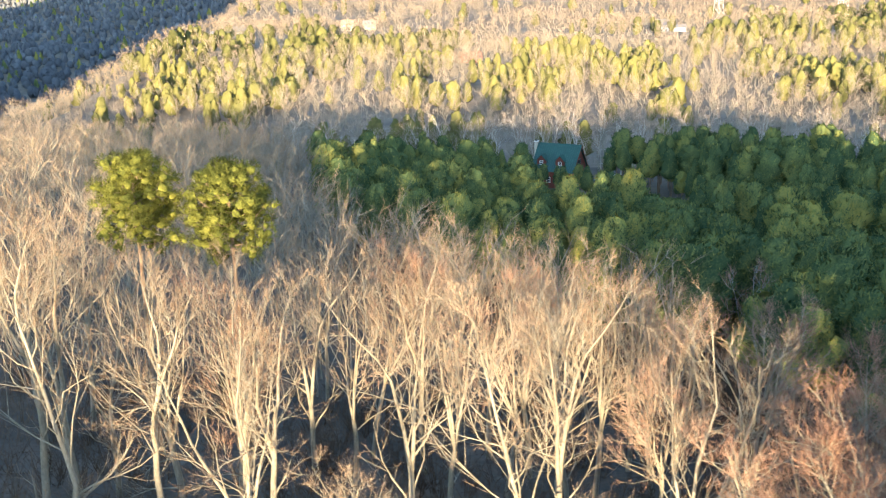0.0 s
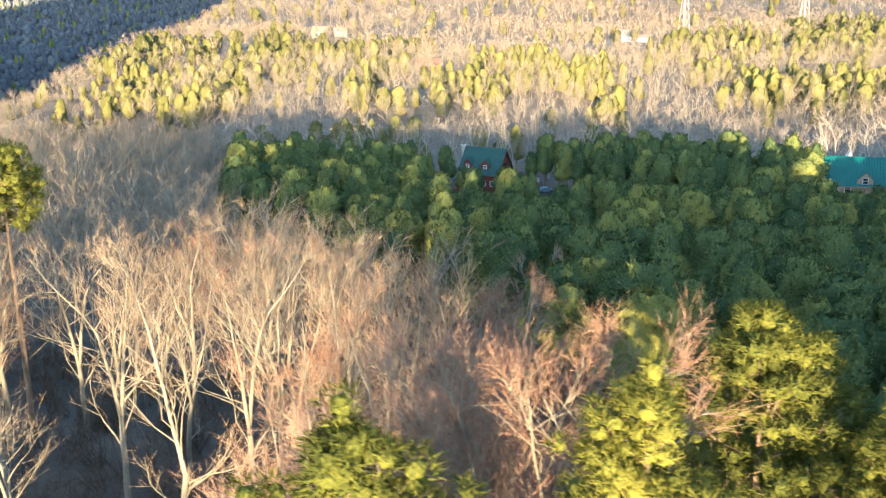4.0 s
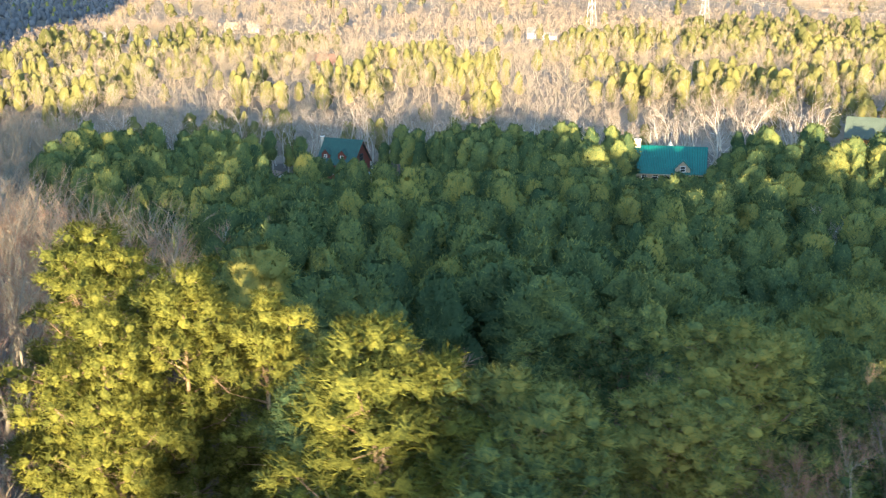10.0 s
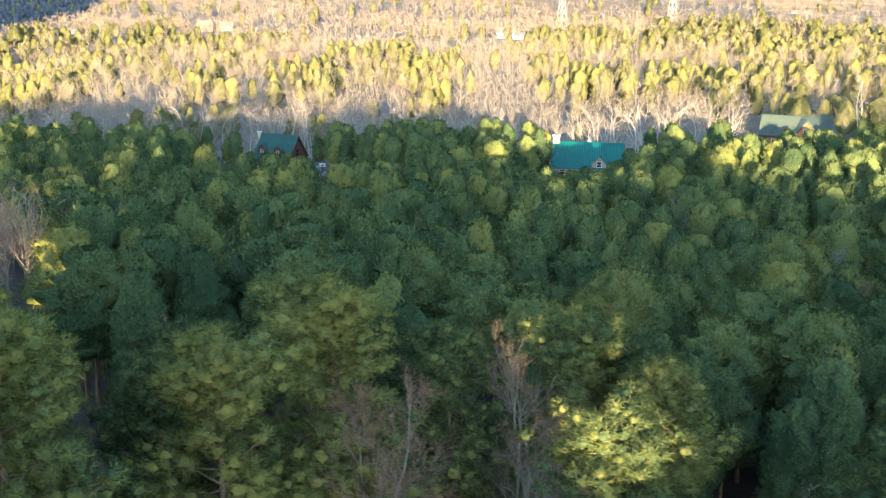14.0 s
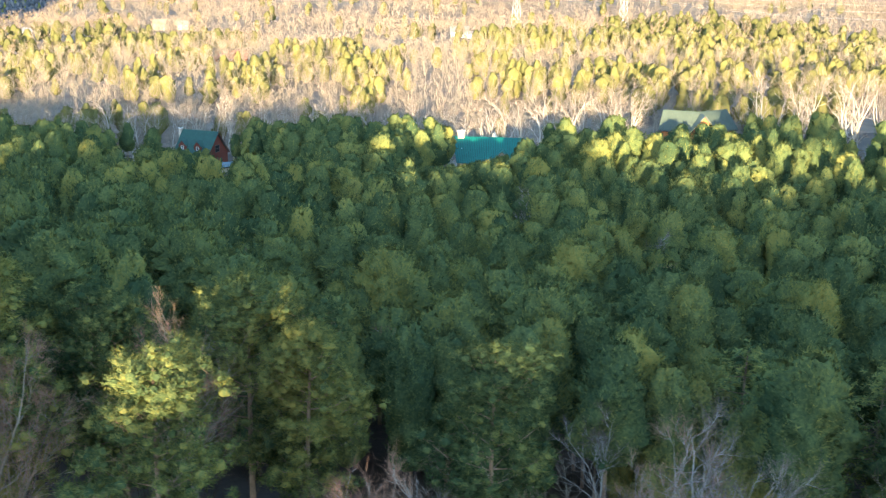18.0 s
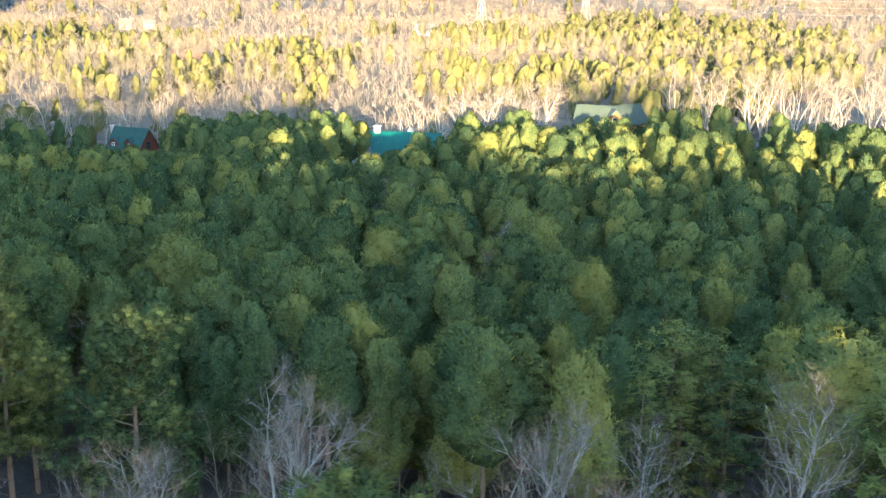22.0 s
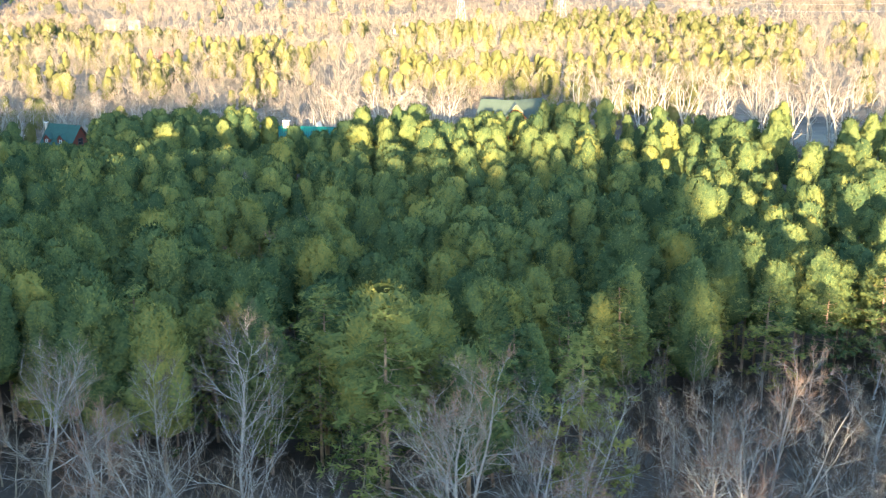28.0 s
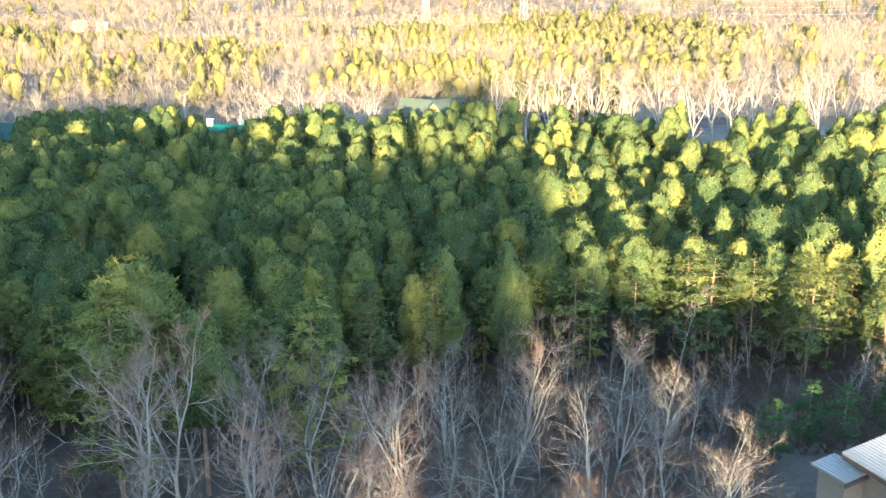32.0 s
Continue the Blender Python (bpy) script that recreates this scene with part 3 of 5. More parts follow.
def bare_shape(H, spread=0.32, fork=0.38, limbs=9, subs=7, twigs=8, fine=3, thick=1.0, twig_r=0.011, leaders=2, open_out=0.95):
    wood, a3, b3, r3 = [], [], [], []

    def line(p, d, L, r0, r1, n, bend, lift):
        pts, q = [np.array(p)], unit(np.array(d))
        for _ in range(n):
            q = unit(q + np.random.normal(0, bend, 3) + [0, 0, lift])
            pts.append(pts[-1] + q * L / n)
        return np.array(pts), np.linspace(r0, r1, n + 1)

    def at(pts, s):
        k = s * (len(pts) - 1)
        i = min(int(k), len(pts) - 2)
        return pts[i] + (pts[i + 1] - pts[i]) * (k - i), unit(pts[i + 1] - pts[i])

    def off(d, angle):
        w = unit(np.cross(d, np.random.normal(size=3)))
        return d * math.cos(angle) + w * math.sin(angle)

    r = 0.0108 * H * thick
    stem, rr = line((0, 0, -0.5), (np.random.normal(0, 0.04), np.random.normal(0, 0.04), 1), H * fork, r * 1.2, r * 0.8, 5, 0.07, 0.06)
    wood.append(tube(stem, rr, 7))
    mains = []
    for i in range(leaders):
        p, rr2 = line(stem[-1], off(np.array([0, 0, 1.0]), np.random.uniform(0.12, spread + 0.12) if leaders > 1 else 0.05), H * (0.97 - fork) * (1.0 if i == 0 else np.random.uniform(0.7, 1.0)), r * (0.72 if leaders < 3 else 0.58), r * 0.05, 8, 0.12, 0.09)
        wood.append(tube(p, rr2, 6))
        mains.append((p, rr2, limbs))
    mains.append((stem, rr, max(1, limbs // 4)))
    for pts, rad, n in mains:
        for s in (np.arange(n) + np.random.rand(n)) / n * (0.92 if pts is not stem else 0.5) + (0.06 if pts is not stem else 0.5):
            p, d = at(pts, s)
            L = H * spread * (1.25 - 0.95 * s if pts is not stem else 0.8) * np.random.uniform(0.6, 1.15)
            lp, lr = line(p, off(d, np.random.uniform(0.5, open_out + 0.15)), L, np.interp(s, np.linspace(0, 1, len(rad)), rad) * 0.34 + 0.008, 0.007, 5, 0.2, 0.11)
            wood.append(tube(lp, lr, 4))
            for s2 in np.random.uniform(0.15, 1.0, subs):
                p2, d2 = at(lp, s2)
                L2 = max(0.8, L * (0.62 - 0.36 * s2)) * np.random.uniform(0.6, 1.2)
                bp, br = line(p2, off(d2, np.random.uniform(0.3, 0.85)), L2, 0.02, 0.006, 3, 0.16, 0.12)
                wood.append(tube(bp[[0, 2, 3]], br[[0, 2, 3]], 3))
                for s3 in np.random.uniform(0.1, 1.0, twigs):
                    p3, d3 = at(bp, s3)
                    a3.append(p3)
                    b3.append(p3 + unit(off(d3, np.random.uniform(0.25, 0.8)) + [0, 0, 0.22]) * np.random.uniform(0.45, 1.2))
                    r3.append(twig_r * 1.1)
    a, b = np.array(a3), np.array(b3)
    leaf = [cones(a, b, np.array(r3))]
    if fine:
        s = np.random.uniform(0.2, 1.0, (len(a), fine, 1))
        p = (a[:, None] + (b - a)[:, None] * s).reshape(-1, 3)
        d = unit((unit(b - a)[:, None] + np.random.normal(0, 0.5, (len(a), fine, 3)) + [0, 0, 0.1]).reshape(-1, 3))
        leaf.append(blades(p, d, np.random.uniform(0.25, 0.7, len(p)), twig_r * 1.7))
    return tall(H, join(wood), join(leaf))


def far_bare(H, limbs, forks, strands, w, stem=0.010):
    """A hardwood seen from far: a stem, fanning limbs, forks on them, and a haze of twigs."""
    a = np.array([[0, 0, -0.5]])
    top = np.array([[np.random.normal(0, 0.6), np.random.normal(0, 0.6), H * 0.62]])
    s = np.random.uniform(0.4, 1.0, limbs)[:, None]
    la = a + (top - a) * s
    d = unit(unit(np.random.normal(size=(limbs, 3)) * [1, 1, 0]) * np.random.uniform(0.25, 1.1, (limbs, 1)) + [0, 0, 1.0])
    lb = la + d * H * np.random.uniform(0.28, 0.42, (limbs, 1))
    wood = [cones(a, top, stem * H), cones(la, lb, 0.5 * stem * H)]
    i = np.random.randint(0, limbs, forks)
    fa = la[i] + (lb[i] - la[i]) * np.random.uniform(0.25, 0.9, (forks, 1))
    fd = unit(d[i] + np.random.normal(0, 0.4, (forks, 3)) + [0, 0, 0.1])
    fb = fa + fd * H * np.random.uniform(0.09, 0.2, (forks, 1))
    wood.append(blades(fa, fd, np.linalg.norm(fb - fa, axis=1), 0.45 * stem * H))
    i = np.random.randint(0, forks, strands)
    p = fa[i] + (fb[i] - fa[i]) * np.random.uniform(0.2, 1.0, (strands, 1))
    e = unit(fd[i] + np.random.normal(0, 0.5, (strands, 3)) + [0, 0, 0.1])
    return tall(H, join(wood), blades(p, e, np.random.uniform(0.05, 0.11, strands) * H, w))


def brush_shape(H, stems):
    a = np.random.normal(0, 0.12, (stems, 3)) * [1, 1, 0]
    b = a + unit(np.random.normal(0, 0.4, (stems, 3)) * [1, 1, 0] + [0, 0, 1]) * H * np.random.uniform(0.5, 1.0, (stems, 1))
    k = np.random.randint(0, stems, stems * 2)
    p = a[k] + (b - a)[k] * np.random.uniform(0.35, 0.9, (len(k), 1))
    e = p + unit(np.random.normal(0, 0.6, p.shape) + [0, 0, 0.7]) * H * 0.28
    return cones(a, b, 0.022), cones(p, e, 0.016)


def scatter(shapes, which, x, y, scale, sink=0.3):
    """Stamps of the shapes at many places, turned and scaled, as one big shape."""
    vs, ts, ns, k = [], [], [], 0
    z = height(x, y) - sink
    spin = np.random.rand(len(x)) * 6.283
    broad = np.random.uniform(0.85, 1.15, len(x))
    for i, (v, t, *normals) in enumerate(shapes):
        sel = np.nonzero(which == i)[0]
        if not len(sel):
            continue
        c, s = np.cos(spin[sel])[:, None], np.sin(spin[sel])[:, None]
        sc = scale[sel][:, None]
        wide = sc * broad[sel][:, None]
        p = np.stack([(v[None, :, 0] * c - v[None, :, 1] * s) * wide + x[sel][:, None], (v[None, :, 0] * s + v[None, :, 1] * c) * wide + y[sel][:, None], v[None, :, 2] * sc + z[sel][:, None]], -1)
        vs.append(p.reshape(-1, 3))
        ts.append((t[None] + (np.arange(len(sel)) * len(v))[:, None, None]).reshape(-1, 3) + k)
        k += len(sel) * len(v)
        for n in normals:
            ns.append(np.stack([n[None, :, 0] * c - n[None, :, 1] * s, n[None, :, 0] * s + n[None, :, 1] * c, np.broadcast_to(n[None, :, 2], p.shape[:2])], -1).reshape(-1, 3))
    return (np.concatenate(vs), np.concatenate(ts)) + ((np.concatenate(ns),) if ns else ())


def stuff(name, label, category, wood, leaf, mats):
    v, t = join([wood, leaf[:2]])
    normals = np.concatenate([unit(wood[0] - np.roll(wood[0], 1, 0)), leaf[2]]) if len(leaf) > 2 else None
    slots = np.concatenate([np.zeros(len(wood[1]), np.int32), np.ones(len(leaf[1]), np.int32)])
    return tagged(new(name, mesh_of(name, v, t, mats, slots, normals=normals)), label, category, kind="stuff")


# ---- the ground ----
v, t = ground_sheet()
# beyond y = 340 the ground takes the lighter paint of the sunlit hill
ground = tagged(new("ground", mesh_of("ground", v, t, [GROUND, LITTER_SUN], (v[t[:, 0], 1] > 340).astype(int))), "brown leaf-littered forest ground on rolling hills", "ground", kind="structure")


# ---- trees as things ----
def tree_kind(name, shape, wood_mat, leaf_mat, soft=None):
    w, (v, t, *n) = shape
    t, n = rounded(v, t, soft) if soft is not None else (t, n[0] if n else None)
    return name, mesh_of("trunk", *w, [wood_mat]), mesh_of("crown", v, t, [leaf_mat], normals=n), shape


def plant(kind, x, y, H, label, category, group, H0, turn=None, wide=1.0):
    name, trunk, crown, _ = kind
    e = new(name)
    s = H / H0
    e.matrix_world = pose(x, y, float(height(x, y)) - 0.2, 0, 0, random.uniform(0, 360) if turn is None else turn) @ Matrix.Diagonal((s * wide, s * wide, s, 1))
    tagged(e, label, category, group)
    for nm, me in (("trunk", trunk), ("crown", crown)):
        o = new(nm, me)
        o.parent = e
    return e


NEAR_PINES = [tree_kind("pine_tree", puff_pine(18, b, R, nb, 0.5, 84, 0.32, 0.045, pk), BARK_PINE, mt)
              for b, R, nb, pk, mt in ((0.22, 2.9, 62, 0.7, PINE_SUN), (0.3, 3.3, 60, 0.6, PINE_SUN), (0.24, 3.3, 64, 0.55, PINE), (0.28, 3.1, 60, 0.6, PINE))]
MID_PINES = [tree_kind("pine_tree", egg_pine(16, b, R, 90, 4200, 0.42, 0.105, pk, 0.26, 0.25, 24), BARK_PINE, PINE)
             for b, R, pk in ((0.42, 3.1, 0.5), (0.48, 3.4, 0.44), (0.40, 2.9, 0.6), (0.50, 3.3, 0.46), (0.42, 3.2, 0.52), (0.46, 2.8, 0.56), (0.16, 3.1, 0.7), (0.20, 3.4, 0.6))]
OLD_PINE = tree_kind("pine_tree", puff_pine(18, 0.72, 1.9, 40, 0.46, 80, 0.30, 0.035, 0.45, 0.25), BARK_PINE, PINE_SUN)
# Added out of view on the ridge: its crown blocks the upper sunlight.
SHADE_PINE = tree_kind("pine_tree", egg_pine(16, 0.62, 2.5, 40, 700, 0.6, 0.3, 0.4), BARK_PINE, PINE)
HEMLOCKS = [tree_kind("hemlock_tree", pine_shape(15, 0.18, R, 56, 11, 8, 0.5, 0.13, flat=0.85, peak=1.15), BARK_PINE, HEMLOCK, 2.5) for R in (3.0, 2.6)]
WHITE_PINES = [tree_kind("white_pine_tree", pine_shape(15, 0.13, R, 44, 13, 8, 0.5, 0.12, flat=0.75, peak=0.9), BARK_PINE, PINE, 2.5) for R in (3.2, 2.8)]
NEAR_BARE = [tree_kind("bare_tree", bare_shape(20, sp, fk, lb, 6, 5, 1, 1.0, 0.0088, ld), BARK, mt)
             for sp, fk, lb, ld, mt in ((0.32, 0.36, 11, 2, TWIG_BROWN), (0.30, 0.42, 11, 2, TWIG_BROWN), (0.31, 0.34, 8, 3, TWIG_BROWN), (0.32, 0.30, 22, 1, TWIG_BROWN))]
NEAR_BARE += [tree_kind("bare_tree", bare_shape(20, sp, fk, lb, 8, 7, 2, 0.95, 0.0095, ld), BARK, TWIG_RED) for sp, fk, lb, ld in ((0.31, 0.32, 9, 3), (0.30, 0.38, 12, 2))]
SLOPE_BARE = [tree_kind("bare_tree", bare_shape(20, sp, fk, lb, 8, 7, 2, 0.85, 0.0088, ld, 1.05), BARK_GREY, mt)
              for sp, fk, lb, ld, mt in ((0.33, 0.32, 12, 2, TWIG), (0.31, 0.38, 12, 2, TWIG), (0.33, 0.28, 8, 3, TWIG), (0.34, 0.25, 24, 1, TWIG), (0.33, 0.28, 8, 3, TWIG_RED), (0.32, 0.34, 12, 2, TWIG_RED))]
MID_BARE = [tree_kind("bare_tree", bare_shape(16, sp, fk, lb, 6, 5, 0, 0.85, 0.017, ld), BARK_GREY, mt)
            for sp, fk, lb, ld, mt in ((0.28, 0.32, 10, 2, TWIG), (0.28, 0.3, 18, 1, TWIG), (0.28, 0.3, 10, 2, TWIG_RED))]

EDGE_BARE = [tree_kind("bare_tree", bare_shape(16, sp, fk, lb, 5, 3, 0, 1.3, 0.022, ld), BARK_PALE, TWIG_FAR)
             for sp, fk, lb, ld in ((0.3, 0.34, 10, 2), (0.28, 0.3, 18, 1), (0.3, 0.3, 7, 3))]
EVERGREEN_CROWNS = [mesh_of("crown", *HEMLOCKS[k][3][1], [CEDAR]) for k in (0, 1)]
TAKEN = []


def free(x, y, r):
    return all((x - a) ** 2 + (y - b) ** 2 > (r + c) ** 2 for a, b, c in TAKEN)


def keep(x, y, r):
    TAKEN.append((x, y, r))


# houses keep the trees off their footprint and their view
for hx, hy, hr in ((11, 318, 9), (94, 254, 10), (148.5, 259, 6.5), (119, 213, 4), (166.5, 26, 9.5), (24, 297, 4), (-8, 309, 3)):
    keep(hx, hy, hr)

# trees told apart along the flight: x, y, height of the top, shape, width
TALL_WEST = [(3.6, 33.2, 44.3, 0, 0.88), (10.2, 44, 42, 1, 1.0), (12.6, 37, 40.9, 0, 0.85), (15.2, 39.5, 41.2, 1, 0.9), (18.6, 39.8, 39.8, 1, 1.0),
             (-3.2, 27, 45.9, 0, 0.95), (23.5, 24, 44, 1, 1.0), (27.9, 23.8, 42.4, 2, 1.05), (26.5, 15.5, 43.4, 3, 1.0), (21.5, 31, 40, 3, 1.0),
             (29, 44, 34.5, 2, 1.0), (19.5, 46, 36, 2, 1.0), (24, 39, 36.5, 3, 1.0)]
TALL_EAST = [(34.2, 31.8, 38.5, 2, 1.1), (35.4, 47, 36.4, 3, 1.0), (39, 37, 39, 2, 1.1), (52.3, 45.5, 34.4, 3, 1.15), (50.1, 26.5, 37, 2, 1.05),
             (66, 32.5, 34.7, 2, 1.05), (78, 1.2, 40, 3, 0.95), (45, 43, 34.5, 2, 1.0), (56, 41, 33, 3, 1.1), (55.5, 48, 32, 2, 1.0), (30.5, 36, 36, 3, 1.0),
             (42, 50, 33, 3, 1.0)]
for x, y, top, k, wd in TALL_WEST + TALL_EAST:
    pale = k < 2
    plant(NEAR_PINES[k], x, y, top - float(height(x, y)) + 0.2, "tall pine with sunlit yellow-green needle tufts" if pale else "tall pine with dense dark green needle tufts", "pine tree", "tall pines below the flight", 18, wide=wd)
    keep(x, y, 1.6)
STAND_SOUTH = [(87, 41.4, 30.4, 0, 1.0), (92.4, 36, 30, 2, 1.0), (108.1, 35.1, 31.4, 1, 1.1), (74, 63, 28.2, 3, 1.0), (76.3, 49.8, 28.4, 4, 1.0),
               (61, 77.6, 27, 0, 1.0), (62.2, 75.5, 28, 3, 1.0), (85.4, 70, 27.2, 4, 1.0), (88, 67.8, 26.6, 0, 0.9), (114, 31, 28.5, 2, 1.1)]
STAND_NORTH = [(51, 90, 25.5, 1, 1.0), (75.6, 104.7, 22.4, 2, 1.0), (102, 104.7, 21.9, 1, 1.0), (110.5, 90.3, 22.5, 2, 1.0), (138.4, 88, 22, 3, 1.0),
               (149.8, 86.1, 20.2, 4, 1.0), (154.6, 115, 21.7, 0, 1.1), (105.7, 188.2, 18, 1, 1.0), (104.5, 191, 16.6, 3, 1.0), (182, 177, 15.9, 2, 1.2),
               (200.4, 168.5, 15.9, 4, 1.2)]
for x, y, top, k, wd in STAND_SOUTH + STAND_NORTH:
    plant(MID_PINES[k], x, y, top - float(height(x, y)) + 0.2, "green pine with a rounded crown in the stand", "pine tree", "pines of the stand", 16, wide=wd)
    keep(x, y, 1.5)
for x, y, top, k in ((122.3, 33.8, 28.3, 1), (108.3, 27.4, 32, 0), (99, 46, 25, 1), (8.6, 139, 20, 0), (81, 55, 24, 0)):
    plant(HEMLOCKS[k], x, y, top - float(height(x, y)) + 0.2, "yellow-green hemlock with flat drooping sprays", "hemlock tree", "hemlocks at the stand's edge", 15)
    keep(x, y, 1.8)
for x, y, top, k in ((-34.4, 86.7, 41.3, 1), (-41.3, 88, 41.8, 1), (-58, 143.7, 31, 0)):
    plant(OLD_PINE, x, y, top - float(height(x, y)) + 0.2, "old pine with a rounded sunlit crown above bare trees", "pine tree", "", 18)
    keep(x, y, 2.0)
SLOPE_TREES = [(101, 21.9, 34.8, 3), (75.5, 23.4, 35.3, 1), (60, 16.3, 36.8, 5), (113.7, 22.1, 31.2, 5), (118.3, 24, 28.9, 0), (127.4, 22.1, 27.7, 1),
               (129.9, 17.2, 29.3, 4), (138.1, 34, 24.9, 2), (139.6, 0.5, 32.4, 4), (111.1, 18.5, 33, 1), (122.6, 28.7, 26.9, 0), (88, 24, 33.6, 0),
               (82, 20, 33, 2), (94.5, 17.5, 31, 1), (68.5, 17, 35, 0), (106, 14, 30, 2), (135, 20, 27, 0), (143, 26, 25, 1), (148, 17, 25, 2), (121.5, 12, 29, 2)]
TREES_AMONG_PINES = [(48.8, 39, 33.4, 4), (-1.0, 38.2, 44.6, 5), (0.3, 39.5, 44.2, 4), (1.6, 38.5, 44.4, 4), (-1.1, 57.5, 37.0, 4), (0.5, 53.8, 38.6, 4),
                     (-1.6, 51.1, 36.5, 5), (49.6, 33.5, 34, 1), (41.5, 34.5, 34.2, 4), (37.4, 40.8, 34.8, 4), (49, 42.2, 34.6, 1), (40.2, 30.6, 35.4, 5),
                     (-23.7, 56, 35, 1), (6, 56, 34, 4), (-4.5, 36, 42.3, 4), (2.6, 41, 42.2, 5), (-6.5, 42, 40.6, 4), (4.4, 47, 40, 5), (-3, 46.5, 40.2, 5),
                     (-8, 50, 38.6, 4)]
TREES_WEST = [(-29.7, 85.5, 35.8, 0), (-44.4, 74.5, 42.1, 1), (-43.7, 77.9, 41.3, 0), (-40.5, 66.5, 43.0, 3), (-46, 68, 36, 5), (-49, 86, 39.1, 1),
              (-34, 81, 37, 1), (-38.5, 83, 37, 2), (-32.5, 74, 37.9, 0), (-36.2, 76, 38.6, 2), (-29.6, 70, 38.6, 1), (-48.8, 95.6, 37.6, 0), (-28.9, 62.3, 40.9, 2),
              (-36, 70, 39.9, 1), (-42, 80, 37.6, 3), (-26, 93, 33, 5), (-31, 104, 31, 0), (-33, 78, 36.6, 4), (-27, 86, 35.5, 2)]
TREES_RIM = [(-19.4, 98.8, 33.8, 1), (-14, 91, 35.3, 2), (-8.2, 99.3, 30.4, 5), (-3, 100.4, 28.6, 4), (-10.2, 100.8, 30.6, 4), (-19.3, 103.3, 31.9, 5),
             (-5, 88, 31.5, 2), (-25, 109, 30, 2), (-17, 95, 34.6, 0), (-11.5, 96, 33.2, 1), (-6, 94, 31.8, 2), (-1, 92, 30.6, 3), (-22, 90, 35, 1),
             (-16, 86, 35, 4), (-9.5, 87, 33.5, 0), (-4, 84, 32, 1), (1.5, 86, 30.5, 5)]
TREES_MIDDLE = [(-1.8, 64.9, 36.2, 5), (-1.1, 82.2, 32.6, 5), (-14, 70, 38.3, 0), (-20, 78, 36.1, 2), (-8, 72, 35.7, 4), (2, 66, 33, 4), (-1, 60, 37.8, 5),
                (-12, 82, 34.4, 3), (-3, 71, 35.2, 0), (5, 76, 29, 5), (-22, 70, 38.3, 0), (-17, 62, 41.0, 3), (-9, 62, 40.2, 2), (-13, 77, 36.5, 1),
                (-6, 78, 33.8, 0)]
for x, y, top, k in SLOPE_TREES + TREES_AMONG_PINES + TREES_WEST + TREES_RIM + TREES_MIDDLE:
    H = top - float(height(x, y)) + 0.2
    plant((SLOPE_BARE if x > 52 else NEAR_BARE)[k], x, y, H, "leafless tree with reddish budding twigs" if k > 3 else "leafless pale-barked hardwood tree with fine grey twigs", "bare tree", "leafless hardwoods", 20)
    keep(x, y, 1.4)
for x, y, top, k in ((8.5, 113.9, 24.6, 2), (85.9, 140.5, 18.3, 0), (83.5, 139.2, 18.4, 1), (165.1, 76, 13.8, 1), (35, 165, 9.5, 0), (47, 118, 18, 1), (57, 132, 15, 0), (42, 98, 20, 1), (30, 105, 18.5, 0), (96, 120, 17, 1)):
    plant(MID_BARE[k], x, y, top + 1.2 - float(height(x, y)), "leafless tree standing among green pines", "bare tree", "leafless trees in the stand", 16)
    keep(x, y, 1.8)
plant(HEMLOCKS[1], 10.7, 110.4, 24.4 - float(height(10.7, 110.4)), "slender yellow-green sapling lit by the sun", "young pine", "", 15, wide=0.4)
keep(10.7, 110.4, 1)

# unseen pines added in a ridge dip behind the flight: low sun passes under their crowns
for i in range(12):
    u, q = (122.2, 134.3)[i // 6] + 1.25 * (i % 6), 198 + 5 * (i % 2)
    plant(SHADE_PINE, SX * q - SY * u, SY * q + SX * u, 23.5, "unseen dense-crowned pine added on the ridge as a shade", "pine tree", "pines on the ridge", 16)

# ---- the pine stand ----
def stand_west(y):
    return np.interp(y, (40, 50, 88, 120, 138, 195, 330), (40, 24, 11, 3, -7, -42, -60))


def stand_south(x):
    return np.interp(x, (20, 60, 75, 100, 118, 132, 160, 240), (60, 55, 47, 46, 44, 72, 76, 66))


def stand_north(x):
    return np.interp(x, (-60, 0, 45, 90, 120, 160, 230), (300, 322, 318, 262, 250, 238, 200))


spots = []
for yy in np.arange(44, 330, 4.9):
    for xx in np.arange(-60, 300, 4.9):
        x, y = xx + random.uniform(-1.6, 1.6), yy + random.uniform(-1.6, 1.6)
        if stand_south(x) < y < stand_north(x) and x > stand_west(y) and x < 150 + 0.45 * (y + 40) and free(x, y, 1.1):
            if y > 225 and (abs(x - 11) < 14 or abs(x - 94) < 12 or abs(x - 148.5) < 6.5) and y > (308 if x < 40 else 248):
                continue
            if (y > stand_north(x) - 45 and random.random() < 0.3) or (x > 138 and random.random() < 0.22):
                continue
            spots.append((x, y))
spots.sort(key=lambda p: (p[1] + 0.25 * abs(p[0] - 90)))
near_spots, rest = spots[:260], spots[260:]
VIEWS = ((92, 253, 0.8), (86, 253, -0.2), (97.5, 253, 2.2), (5, 314, -5.8), (10, 314, -5.8), (16, 314, -6.5), (24, 300, -11), (-8, 308, -10.5), (147.5, 254, 9.8), (152, 254, 9.8))


def ceiling_at(x, y):
    """How high a treetop may stand before it hides a house from the flight."""
    best = 99.0
    for hx, hy, hz in VIEWS:
        for ex, ey in ((10, 0), (28, -7), (46, -14), (70, -24), (94, -34), (118, -44))[:6 if hy > 305 else 3]:
            k = (hy - y) / (hy - ey)
            if 0 < k < 0.4 and abs(hx + (ex - hx) * k - x) < 3:
                best = min(best, hz + (53.5 - hz) * k)
    return best


